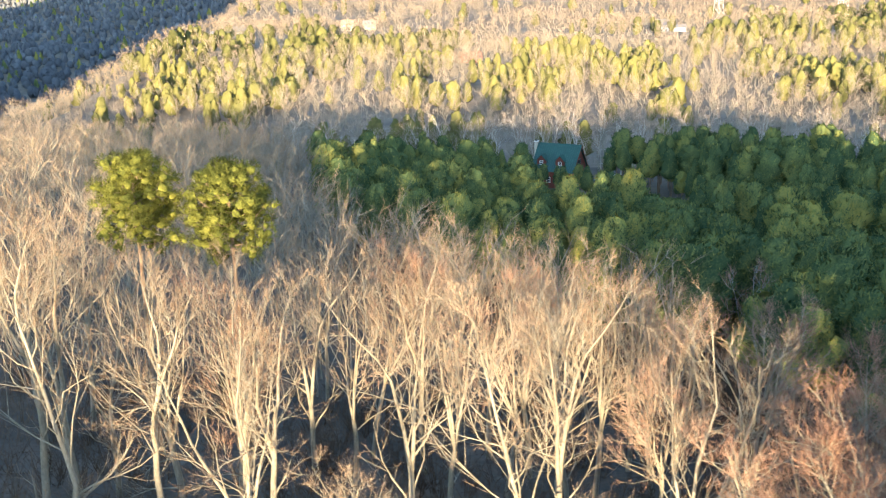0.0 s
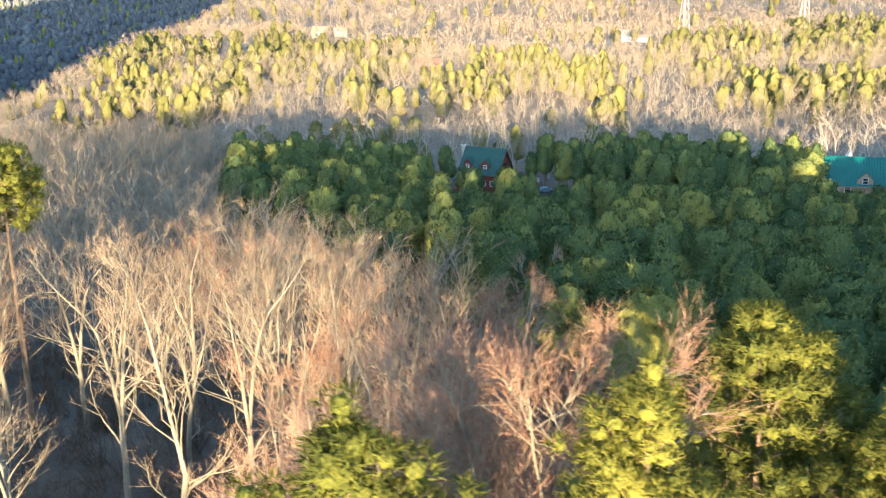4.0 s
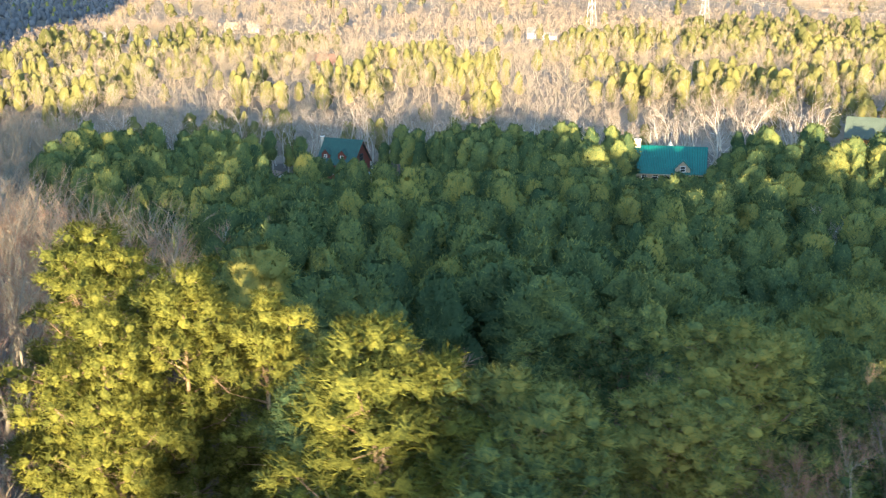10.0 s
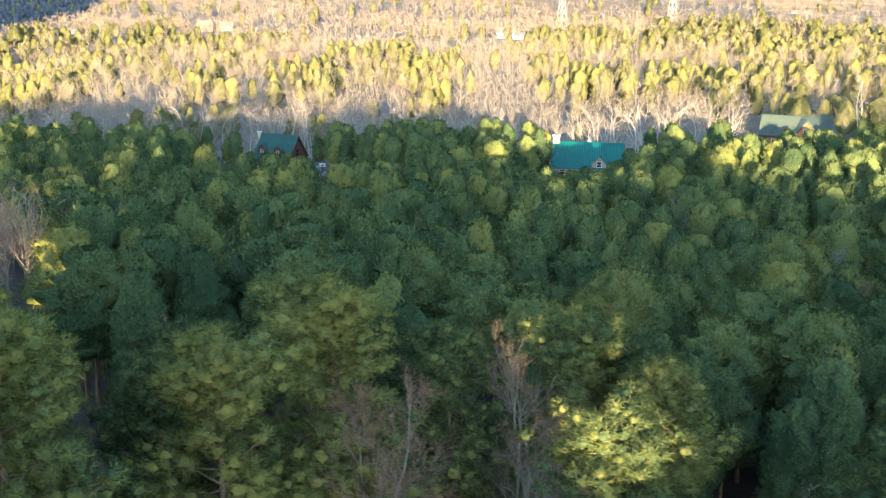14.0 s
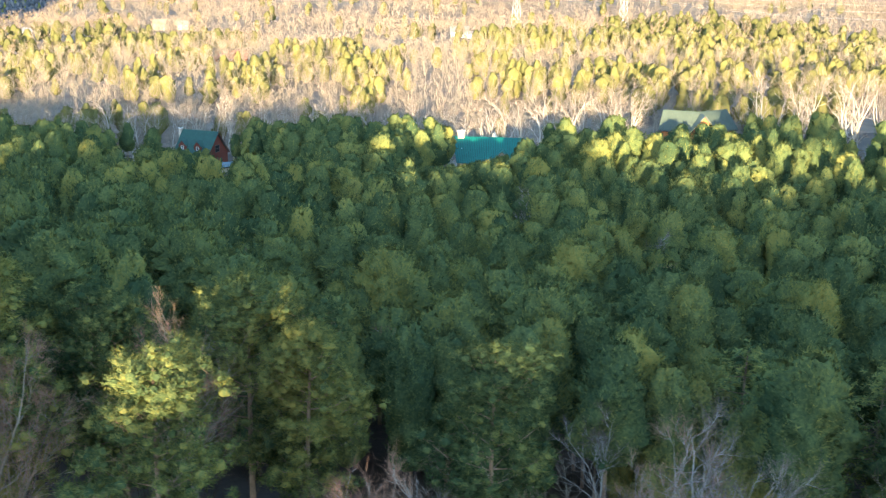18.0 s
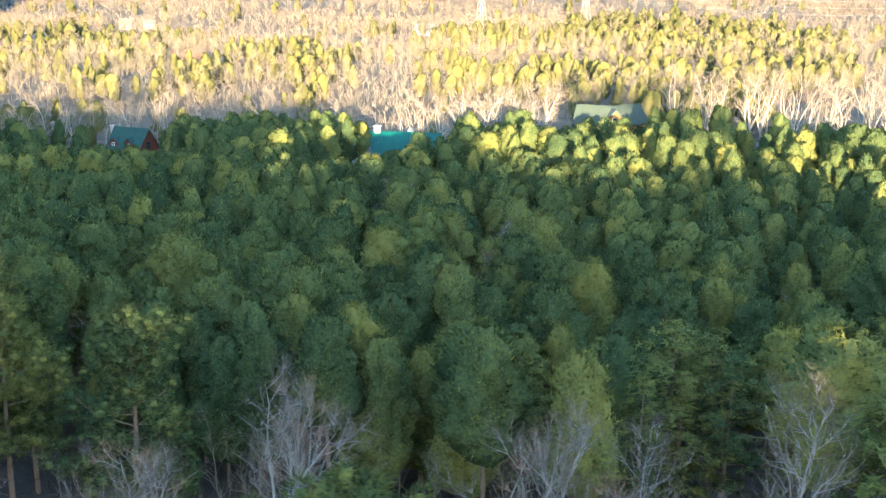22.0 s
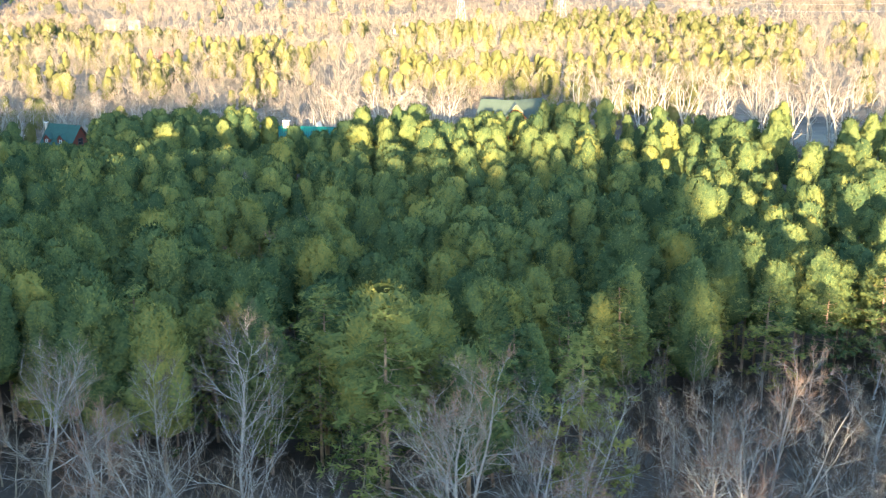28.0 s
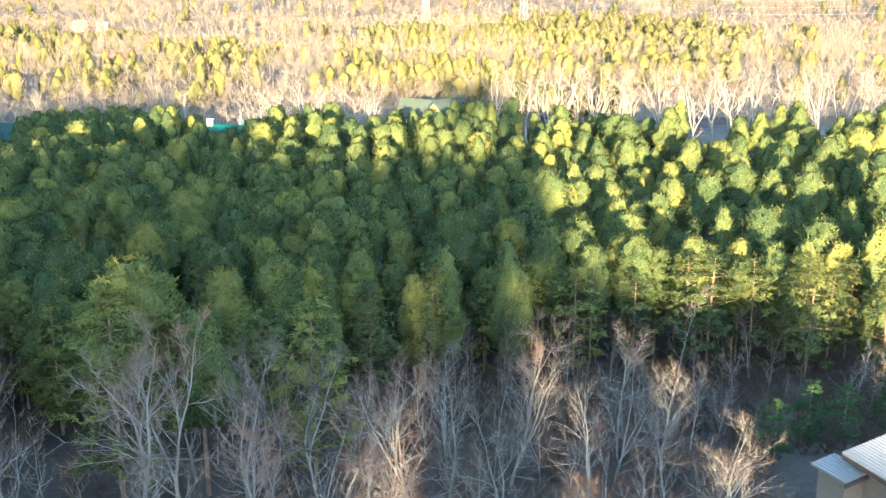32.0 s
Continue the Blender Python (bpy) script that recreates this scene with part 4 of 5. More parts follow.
def low(x, y, H):
    return max(3.0, min(H, ceiling_at(x, y) - float(height(x, y)) + random.uniform(-0.6, 0.9)))


for i, (x, y) in enumerate(near_spots):
    r = random.random()
    if r < 0.07:
        plant(MID_BARE[i % 3], x, y, random.uniform(11, 15), "leafless tree standing among green pines", "bare tree", "leafless trees in the stand", 16)
    elif r < (0.8 if y < stand_south(x) + 11 and x > 88 else 0.12):
        plant(WHITE_PINES[i % 2], x, y, random.uniform(12, 16.5), "green white pine with level layered branches", "pine tree", "white pines of the stand", 15, wide=random.uniform(1.0, 1.25))
    else:
        plant(MID_PINES[6 + i % 2 if y < stand_south(x) + 7 else i % 6], x, y, low(x, y, random.uniform(12.5, 18.5)), "green pine with a rounded crown in the stand", "pine tree", "pines of the stand", 16, wide=random.uniform(0.85, 1.15))


def field(kinds, pts, sizes, name, label, category, mats, lowered=False):
    x, y = np.array(pts).T
    which = np.random.randint(0, len(kinds), len(x))
    sc = np.random.uniform(*sizes, len(x))
    if lowered:
        sc = np.array([low(a, b, 16 * c) / 16 for a, b, c in zip(x, y, sc)])
        tall_enough = sc > 0.5
        x, y, sc, which = x[tall_enough], y[tall_enough], sc[tall_enough], which[tall_enough]
    state = np.random.get_state()
    w = scatter([k[0] for k in kinds], which, x, y, sc)
    np.random.set_state(state)
    l = scatter([k[1] for k in kinds], which, x, y, sc)
    return stuff(name, label, category, w, l, mats)


for name, lo, hi, args in (("pine_stand", 0, 205, (60, 1300, 0.56, 0.17)), ("pine_stand_edge", 205, 400, (44, 560, 0.7, 0.24))):
    shapes = [egg_pine(16, b, R, *args, pk, 0.26, 0.29, 15 if lo == 0 else 11) for b, R, pk in ((0.44, 3.1, 0.5), (0.48, 3.4, 0.44), (0.38, 2.9, 0.6), (0.50, 3.3, 0.46), (0.42, 3.2, 0.52), (0.34, 2.7, 0.62))]
    field(shapes, [p for p in rest if lo <= p[1] < hi], (0.72, 1.16) if lo == 0 else (0.58, 1.12), name, "dense stand of green pines with rounded crowns", "pine wood", [BARK_PINE, PINE], True)


# western hardwoods behind the near ones
pts = []
for yy in np.arange(112, 330, 5.2):
    for xx in np.arange(-190, 10, 5.2):
        x, y = xx + random.uniform(-2.2, 2.2), yy + random.uniform(-2.2, 2.2)
        if x < stand_west(y) - 1 and x > -19 - 0.5 * (y + 10) and free(x, y, 1.2):
            pts.append((x, y))
field([far_bare(17, 13, 48, 120, 0.042, 0.0095) for _ in range(7)], pts, (0.75, 1.1), "hardwood_wood", "leafless hardwoods with pale twigs on the slope", "bare wood", [BARK, TWIG_BROWN])

def clear(x, y):
    """False on the house plots and the ground that they overlook."""
    for px, py, pz, pr in PADS[5:10] + PADS[11:]:
        if abs(x - px) < pr * 0.42 and -pr * 0.9 < y - py < pr * 0.4:
            return False
    return not (150 < x < 215 and 800 < y < 830)


# far woods: patches of pine (x, y, half width, half depth) among bare hardwoods
PATCHES = ((-106, 467, 25, 44), (-102, 539, 36, 44), (-94, 669, 52, 66), (-37, 705, 27, 55), (-36, 366, 27, 26), (-56, 354, 9, 13), (-30, 454, 13, 37), (11, 485, 27, 57),
           (-27, 561, 15, 37), (42, 575, 32, 48), (65, 503, 16, 88), (14, 367, 7, 11), (124, 489, 16, 40), (157, 640, 34, 55), (168, 449, 50, 51), (283, 642, 97, 176),
           (220, 453, 42, 40), (186, 363, 9, 20), (209, 361, 19, 26), (164, 381, 13, 16), (-151, 575, 36, 88), (-172, 692, 42, 77), (265, 449, 27, 55), (31, 328, 5, 8))
bare_a, bare_b, pine_a, pine_b = [], [], [], []
for lo, hi, step, A, B in ((336, 640, 7.4, bare_a, pine_a), (640, 1180, 8.8, bare_b, pine_b)):
    for yy in np.arange(lo, hi, step):
        for xx in np.arange(-60 - 0.47 * yy, 160 + 0.53 * yy, step):
            x, y = xx + random.uniform(-0.45, 0.45) * step, yy + random.uniform(-0.45, 0.45) * step
            if y < stand_north(x) + 6 or (x < -296 and y > 700 and random.random() < 0.5):
                continue
            if not clear(x, y):
                continue
            g = max(1.25 - math.hypot((x - px) / pw, (y - py) / pd) for px, py, pw, pd in PATCHES)
            g += 0.7 * noise.noise((x * 0.035, y * 0.02, 9.0)) + random.uniform(-0.28, 0.28) + 0.1 * float(smooth(760, 900, np.array(y)))
            (B if g > 0.4 and random.random() < 0.62 or random.random() < 0.035 else A).append((x, y))
far_shapes = [far_bare(17, 11, 40, 150, 0.055, 0.0085) for _ in range(8)]
field(far_shapes, bare_a, (0.6, 1.05), "far_hardwoods", "leafless pale hardwoods covering the opposite hillside", "bare wood", [BARK, TWIG_FAR])
field([egg_pine(12, 0.15, R, 24, 260, 0.95, 0.28, 0.5, 0.4, 0.34, 9) for R in (3.2, 3.9, 2.8, 3.5, 4.2)], pine_a, (0.7, 1.2), "far_pines", "yellow-green pines scattered over the opposite hillside", "pine wood", [BARK_PINE, PINE_FAR])
field([far_bare(16, 7, 18, 60, 0.2, 0.009) for _ in range(5)], bare_b, (0.65, 1.1), "hilltop_hardwoods", "leafless pale hardwoods on the far hilltop", "bare wood", [BARK, TWIG_FAR])
field([egg_pine(12, 0.15, R, 16, 110, 1.3, 0.42, 0.5, 0.4, 0.42, 6) for R in (3.8, 4.4, 3.4, 5.0)], pine_b, (0.75, 1.2), "hilltop_pines", "yellow-green pines on the far hilltop", "pine wood", [BARK_PINE, PINE_FAR])
pts = []
for yy in np.arange(900, 2700, 17):
    for xx in np.arange(-1500, -260, 17):
        x, y = xx + random.uniform(-8, 8), yy + random.uniform(-8, 8)
        if x > -80 - 0.47 * y and x < -300 - 0.06 * y:
            pts.append((x, y))
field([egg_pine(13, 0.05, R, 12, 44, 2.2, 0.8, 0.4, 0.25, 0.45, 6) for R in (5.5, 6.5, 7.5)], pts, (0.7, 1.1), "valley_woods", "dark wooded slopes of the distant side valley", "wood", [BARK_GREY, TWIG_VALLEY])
field([egg_pine(18, 0.1, 4.5, 12, 40, 2.0, 0.7, 0.8, 0.2, 0.45, 6) for _ in range(3)], pts[::13], (0.8, 1.2), "valley_evergreens", "dark evergreens in the distant side valley", "wood", [BARK_PINE, PINE])

# hardwoods and brush on the near slope
pts, brush = [], []
for yy in np.arange(6, 46, 7.4):
    for xx in np.arange(52, 175, 7.4):
        x, y = xx + random.uniform(-2, 2), yy + random.uniform(-2, 2)
        if (x > 106 or random.random() < 0.4) and free(x, y, 1.2 if x > 112 else 2.4) and y < stand_south(x) - 4 and not (x > 150 and y < 34) and x < 158:
            pts.append((x, y))
for x, y in pts:
    k = random.randrange(6)
    plant(SLOPE_BARE[k], x, y, random.uniform(7.5, 15.5), "leafless tree with reddish budding twigs" if k > 3 else "leafless pale-barked hardwood tree with fine grey twigs", "bare tree", "leafless hardwoods", 20)
for i in range(7000):
    x, y = (random.uniform(118, 190), random.uniform(4, 82)) if i % 3 == 0 else (random.uniform(-62, 14), random.uniform(44, 112)) if i % 3 == 1 else (random.uniform(0, 185), random.uniform(-2, 70))
    if i % 5 == 4:
        x = random.uniform(90, 270)
        y = float(stand_north(x)) + random.uniform(-6, 34)
        brush.append((x, y))
    elif (y < stand_south(x) + 4 and x > 20) or x < stand_west(y) + 2:
        if free(x, y, 0.2):
            brush.append((x, y))
field([brush_shape(3.0, 8) for _ in range(5)], brush, (0.5, 1.8), "brush", "leafless brown undergrowth between the trunks", "brush", [BRUSH, BRUSH])
pts = [(random.uniform(148, 178), random.uniform(40, 66)) for _ in range(40)]
field([brush_shape(3.0, 22) for _ in range(4)], pts, (1.0, 1.9), "tall_brush", "tall pale leafless bushes on the open slope", "brush", [TWIG, TWIG])
pts = []
for _ in range(300):
    x, y = random.uniform(60, 185), random.uniform(8, 86)
    if stand_south(x) - 26 < y < stand_south(x) + 10 and free(x, y, 0.6):
        pts.append((x, y))
field([bare_shape(8, 0.3, 0.3, 9, 4, 2, 0, 0.75, 0.013, 1) for _ in range(4)], pts, (0.6, 1.3), "thicket", "thicket of thin leafless saplings below the pines", "thicket", [BARK, BRUSH])
for _ in range(26):
    x, y = random.uniform(132, 184), random.uniform(36, 74)
    if free(x, y, 1.5):
        plant(MID_BARE[random.randrange(3)], x, y, random.uniform(4.5, 9), "slender leafless sapling on the open slope", "sapling", "saplings on the open slope", 16)
        keep(x, y, 1.5)

# tall hardwoods along the far edge of the stand
for xx in np.arange(-75, 330, 6.2):
    for k in range(3):
        x = xx + random.uniform(-3, 3)
        y = float(stand_north(x)) + 7 + 11 * k + random.uniform(-4, 4)
        if free(x, y, 2.0) and x > -19 - 0.42 * y and not (132 < x < 164 and y < 276):
            plant(EDGE_BARE[random.randrange(3)], x, y, random.uniform(15, 21) + 5 * float(smooth(60, 150, np.array(x))), "tall pale leafless hardwood behind the pines", "bare tree", "hardwoods behind the stand", 16)
            keep(x, y, 2.0)

# ---- houses ----
def part(name, bm, mat, parent, label=""):
    me = bpy.data.meshes.new(name)
    bmesh.ops.recalc_face_normals(bm, faces=bm.faces)
    bm.to_mesh(me)
    bm.free()
    me.materials.append(mat)
    o = new(name, me)
    o.parent = parent
    if label:
        tagged(o, label)
    return o


def hexa(bm, p):
    """A block from eight corners: four below, four above, both turning the same way."""
    v = [bm.verts.new(q) for q in p]
    for f in ((0, 3, 2, 1), (4, 5, 6, 7), (0, 1, 5, 4), (1, 2, 6, 5), (2, 3, 7, 6), (3, 0, 4, 7)):
        bm.faces.new([v[i] for i in f])
    return v


def block(x0, x1, y0, y1, z0, z1, bm=None, worn=0.0):
    bm = bm or bmesh.new()
    hexa(bm, [(x0, y0, z0), (x1, y0, z0), (x1, y1, z0), (x0, y1, z0), (x0, y0, z1), (x1, y0, z1), (x1, y1, z1), (x0, y1, z1)])
    if worn:
        bmesh.ops.bevel(bm, geom=bm.edges[:], offset=worn, segments=1, affect="EDGES")
    return bm


def prism(pts, x0, x1, axis=0):
    """A polygon (in y, z, or in x, z) drawn out along x (or y)."""
    bm = bmesh.new()
    put = (lambda u, a, b: (u, a, b)) if axis == 0 else (lambda u, a, b: (a, u, b))
    lo, hi = [bm.verts.new(put(x0, *p)) for p in pts], [bm.verts.new(put(x1, *p)) for p in pts]
    bm.faces.new(lo)
    bm.faces.new(hi[::-1])
    for i in range(len(pts)):
        j = (i + 1) % len(pts)
        bm.faces.new([lo[i], lo[j], hi[j], hi[i]])
    return bm


def slope(name, parent, mat, a, b, c, d, thick=0.16, rib=0.0, step=0.62):
    """A roof plane: ridge from a to b, eave from d to c; the seams of its metal sheets run down it."""
    a, b, c, d = (Vector(q) for q in (a, b, c, d))
    n = (b - a).cross(d - a).normalized()
    n = -n if n.z < 0 else n
    bm = bmesh.new()
    hexa(bm, [p - n * thick for p in (a, b, c, d)] + [a, b, c, d])
    plane = part(name, bm, mat, parent)
    if rib:
        k = max(2, int((b - a).length / step))
        w = (b - a).normalized() * 0.07
        for i in range(k + 1):
            p, q = a.lerp(b, i / k), d.lerp(c, i / k)
            bm = bmesh.new()
            hexa(bm, [p - w, p + w, q + w, q - w, p - w + n * rib, p + w + n * rib, q + w + n * rib, q - w + n * rib])
            part("roof_seam", bm, SEAM.get(mat.name, mat), plane)
    return plane


def window(parent, x, y, z, w, h, facing="y", frame_mat=None):
    """A framed window set in a wall that faces -y or +x."""
    f = new("window")
    f.parent = parent
    f.matrix_local = pose(x, y, z, 0, 0, 0 if facing == "y" else 90)
    bm = bmesh.new()
    for x0, x1, z0, z1 in ((-w / 2, -w / 2 + 0.12, 0, h), (w / 2 - 0.12, w / 2, 0, h), (-w / 2, w / 2, h - 0.12, h), (-w / 2, w / 2, 0, 0.12), (-w / 2, w / 2, h / 2 - 0.05, h / 2 + 0.05)):
        block(x0, x1, -0.1, 0.05, z0, z1, bm)
    part("window_frame", bm, frame_mat or WHITE, f)
    part("pane", block(-w / 2 + 0.1, w / 2 - 0.1, -0.03, 0.02, 0.1, h - 0.1), GLASS, f)
    return f


def gable_house(name, at, L, W, wall, rise, wall_mat, roof_mat, label, over=0.7, prow=(0.0, 0.0), rib=0.09, trim=None, category="house", group=""):
    """A house with its ridge along its own x, front towards its -y."""
    h = new(name)
    h.matrix_world = at
    tagged(h, label, category, group)
    y, top = W / 2, wall + rise
    part("wall", prism([(-y, -1.5), (y, -1.5), (y, wall), (0, top - 0.12), (-y, wall)], -L / 2, L / 2), wall_mat, h)
    k = rise / y
    ye, ze = y + over, wall - over * k
    xl, xr = -L / 2 - over, L / 2 + over
    for s in (-1, 1):
        slope("roof_slope", h, roof_mat, (xl - prow[0], 0, top), (xr + prow[1], 0, top), (xr, s * ye, ze), (xl, s * ye, ze), rib=rib if s < 0 else 0.0)
        part("fascia", block(xl, xr, s * ye - 0.06, s * ye + 0.06, ze - 0.34, ze - 0.1), trim or DARK, h)
    part("ridge_cap", prism([(-0.16, top - 0.02), (0.16, top - 0.02), (0, top + 0.1)], xl - prow[0], xr + prow[1]), roof_mat, h)
    for s, pr in ((-1, prow[0]), (1, prow[1])):
        bm = bmesh.new()
        for e in (-1, 1):
            x0, x1 = s * (L / 2 + over + pr), s * (L / 2 + over)
            hexa(bm, [(x0 - 0.05, 0, top - 0.42), (x0 + 0.05, 0, top - 0.42), (x1 + 0.05, e * ye, ze - 0.42), (x1 - 0.05, e * ye, ze - 0.42),
                      (x0 - 0.05, 0, top - 0.17), (x0 + 0.05, 0, top - 0.17), (x1 + 0.05, e * ye, ze - 0.17), (x1 - 0.05, e * ye, ze - 0.17)])
        part("barge_board", bm, trim or DARK, h)
    return h


def chimney(parent, x, y, z0, z1, w=1.6, d=1.1, mat=None):
    c = part("chimney", block(x - w / 2, x + w / 2, y - d / 2, y + d / 2, z0, z1, worn=0.05), mat or STONE, parent, "stone chimney")
    part("chimney_cap", block(x - w / 2 - 0.12, x + w / 2 + 0.12, y - d / 2 - 0.12, y + d / 2 + 0.12, z1, z1 + 0.18), WHITE, c)
    part("flue", block(x - 0.3, x + 0.3, y - 0.25, y + 0.25, z1 + 0.18, z1 + 0.55), DARK, c)
    return c


def dormer(parent, x, yf, z0, w, wall, rise, depth, wall_mat, roof_mat, win=(0.8, 0.9), trim=None):
    """A gabled dormer whose face stands at yf and runs back into the roof."""
    d = part("dormer", prism([(x - w / 2, z0), (x + w / 2, z0), (x + w / 2, z0 + wall), (x, z0 + wall + rise), (x - w / 2, z0 + wall)], yf, yf + depth, 1), wall_mat, parent)
    o, k = 0.3, rise / (w / 2)
    for s in (-1, 1):
        slope("dormer_roof", d, roof_mat, (x, yf - o, z0 + wall + rise + 0.12), (x, yf + depth, z0 + wall + rise + 0.12), (x + s * (w / 2 + o), yf + depth, z0 + wall - o * k + 0.12), (x + s * (w / 2 + o), yf - o, z0 + wall - o * k + 0.12), 0.12)
    window(parent, x, yf - 0.02, z0 + 0.35, win[0], win[1], frame_mat=trim)
    return d


def terrain_z(x, y):
    return float(height(x, y))


# teal-roofed lodge
lodge = gable_house("lodge", pose(93.6, 258, -4.6, 0, 0, -13), 15.5, 9.4, 5.7, 5.0, LOG_TAN, ROOF_TEAL, "tan log lodge with a bright teal metal roof among pines", 0.8, (2.0, 0.3), trim=LOG_TAN)
chimney(lodge, -8.2, 0.2, 3.0, 12.1, 1.7, 1.2)
dormer(lodge, 2.9, -5.1, 5.0, 3.6, 1.3, 1.8, 4.2, LOG_TAN, ROOF_TEAL, (1.3, 1.5), WHITE)
part("rear_gable", prism([(-1.6, 8.5), (1.6, 8.5), (0, 11.6)], 1.2, 4.5, 1), ROOF_GREY, lodge, "pale rear gable peak")
for x in (-6.2, -3.6, -0.8, 5.8):
    window(lodge, x, -4.73, 3.2, 1.4, 1.7)
part("eave_band", block(-7.75, 7.75, -4.79, -4.712, 5.05, 5.4), WHITE, lodge, "white band under the eave")
window(lodge, -7.77, -1.8, 6.2, 1.4, 2.0, "x")
deck = part("deck", block(-12.2, -7.9, -5.6, 1.5, 1.8, 2.05), LOG_TAN, lodge)
for x in (-12.1, -10.8, -9.4, -8.1):
    part("deck_rail_post", block(x - 0.06, x + 0.06, -5.55, -5.43, 2.05, 3.1), DARK, deck)
    part("deck_post", block(x - 0.1, x + 0.1, -5.55, -5.35, -1.5, 1.8), LOG_TAN, deck)
part("deck_rail", block(-12.2, -7.9, -5.57, -5.41, 3.1, 3.2), DARK, deck)

# dark green roofed cabin
cabin = gable_house("cabin", pose(10.9, 318.5, -12.6, 0, 0, -27), 11.6, 11.0, 4.9, 6.3, LOG_RED, ROOF_DARK, "red-brown log cabin with a dark green roof", 0.5, (0.0, 0.3), trim=LOG_RED)
chimney(cabin, -6.8, -0.6, -1.0, 11.6, 0.9, 0.8)
for x in (-3.6, 1.9):
    dormer(cabin, x, -4.6, 5.6, 2.6, 1.7, 1.4, 3.8, LOG_RED, ROOF_DARK, (1.0, 1.1), WHITE)
for y, z, w, hh in ((-2.2, 1.4, 1.3, 1.6), (1.6, 1.4, 1.3, 1.6), (0, 5.0, 2.2, 2.2)):
    window(cabin, 5.83, y, z, w, hh, "x", DARK)
for x in (-4.2, -1.2, 1.9, 4.4):
    window(cabin, x, -5.53, 1.2, 1.2, 1.6, frame_mat=WHITE)
slope("porch_roof", cabin, ROOF_DARK, (-9.4, -4.0, 4.4), (-4.0, -4.0, 4.4), (-4.0, -8.2, 3.0), (-9.4, -8.2, 3.0), 0.14)
for x in (-9.2, -5.2):
    part("porch_post", block(x - 0.1, x + 0.1, -8.1, -7.9, -1.5, 3.0), LOG_RED, cabin)
part("porch_floor", block(-9.4, -4.0, -8.2, -5.6, -0.3, 0.1), LOG_RED, cabin)
shed = gable_house("garden_shed", pose(-8.0, 309, terrain_z(-8, 309), 0, 0, -55), 4.2, 3.2, 2.3, 1.1, WHITE, ROOF_BROWN, "small white shed with a beige-brown roof", 0.3, category="shed", rib=0.0)
part("shed_door", block(-2.13, -2.10, -0.7, 0.7, 0, 2.0), DARK, shed)
car = new("parked_car")
car.matrix_world = pose(26.5, 300, terrain_z(26.5, 300) + 0.05, 0, 0, 15)
tagged(car, "blue-grey car parked under the pines by the cabin", "car")
bm = prism([(-2.1, 0.35), (2.1, 0.35), (2.15, 0.85), (1.2, 1.0), (0.7, 1.5), (-1.1, 1.5), (-1.7, 1.0), (-2.15, 0.95)], -0.85, 0.85, 1)
bmesh.ops.bevel(bm, geom=bm.edges[:], offset=0.08, segments=2, affect="EDGES")
part("body", bm, TARP, car)
part("windscreen", prism([(0.74, 1.45), (1.18, 1.02), (1.21, 1.04), (0.77, 1.48)], -0.7, 0.7, 1), GLASS, car)
for x in (-1.35, 1.35):
    for y in (-0.8, 0.8):
        bm = bmesh.new()
        bmesh.ops.create_cone(bm, cap_ends=True, segments=16, radius1=0.33, radius2=0.33, depth=0.2, matrix=pose(x, y, 0.33, 90))
        part("wheel", bm, DARK, car)
gable_house("outbuilding", pose(20.8, 303, terrain_z(20.8, 303), 0, 0, 20), 4.5, 3.6, 2.5, 0.8, SIDING, TARP, "small outbuilding with a blue-grey sheet roof", 0.4, category="shed")
hoop = new("basketball_hoop")
hoop.matrix_world = pose(24.2, 305, terrain_z(24.2, 305))
tagged(hoop, "white basketball backboard on a dark pole", "basketball hoop")
part("pole", block(-0.08, 0.08, -0.08, 0.08, -0.3, 3.2), DARK, hoop)
part("backboard", block(-0.9, 0.9, -0.22, -0.16, 2.8, 3.95, worn=0.02), WHITE, hoop)
part("target_square", block(-0.3, 0.3, -0.235, -0.222, 3.0, 3.4), DARK, hoop)

# sage-roofed house with two wings
zz = 2.6
for sgn, lb in ((1, "orange log house with a sage green metal roof"), (-1, "orange log house with a sage green metal roof")):
    w = gable_house("log_house", pose(147.5 + sgn * 4.2, 260.4, zz, 0, 0, sgn * 27), 8.2, 7.5, 5.8, 3.9, LOG_ORANGE, ROOF_SAGE, lb, 0.7, group="wings of the log house")
    for x in (-1.8, 1.0):
        window(w, x * sgn, -3.78, 2.6, 1.2, 1.6)
front = gable_house("log_house", pose(147.5, 257.2, zz, 0, 0, 90), 5.5, 6.0, 5.8, 3.6, LOG_ORANGE, ROOF_SAGE, "gabled orange log house with a sage green roof", 0.7)
window(front, -2.77, 0, 5.6, 1.3, 1.6, "x")
window(front, -2.77, 1.2, 1.8, 1.3, 1.8, "x")
window(front, -2.77, -1.2, 1.8, 1.3, 1.8, "x")
gar = gable_house("garage", pose(119, 213, 2.5, 0, 0, -5), 4.6, 4.4, 4.6, 2.0, SIDING, ROOF_TEAL, "small building with a teal metal roof under pines", 0.4, category="garage")
part("garage_door", block(-1.4, 1.4, -2.24, -2.21, 0, 2.2), WHITE, gar)

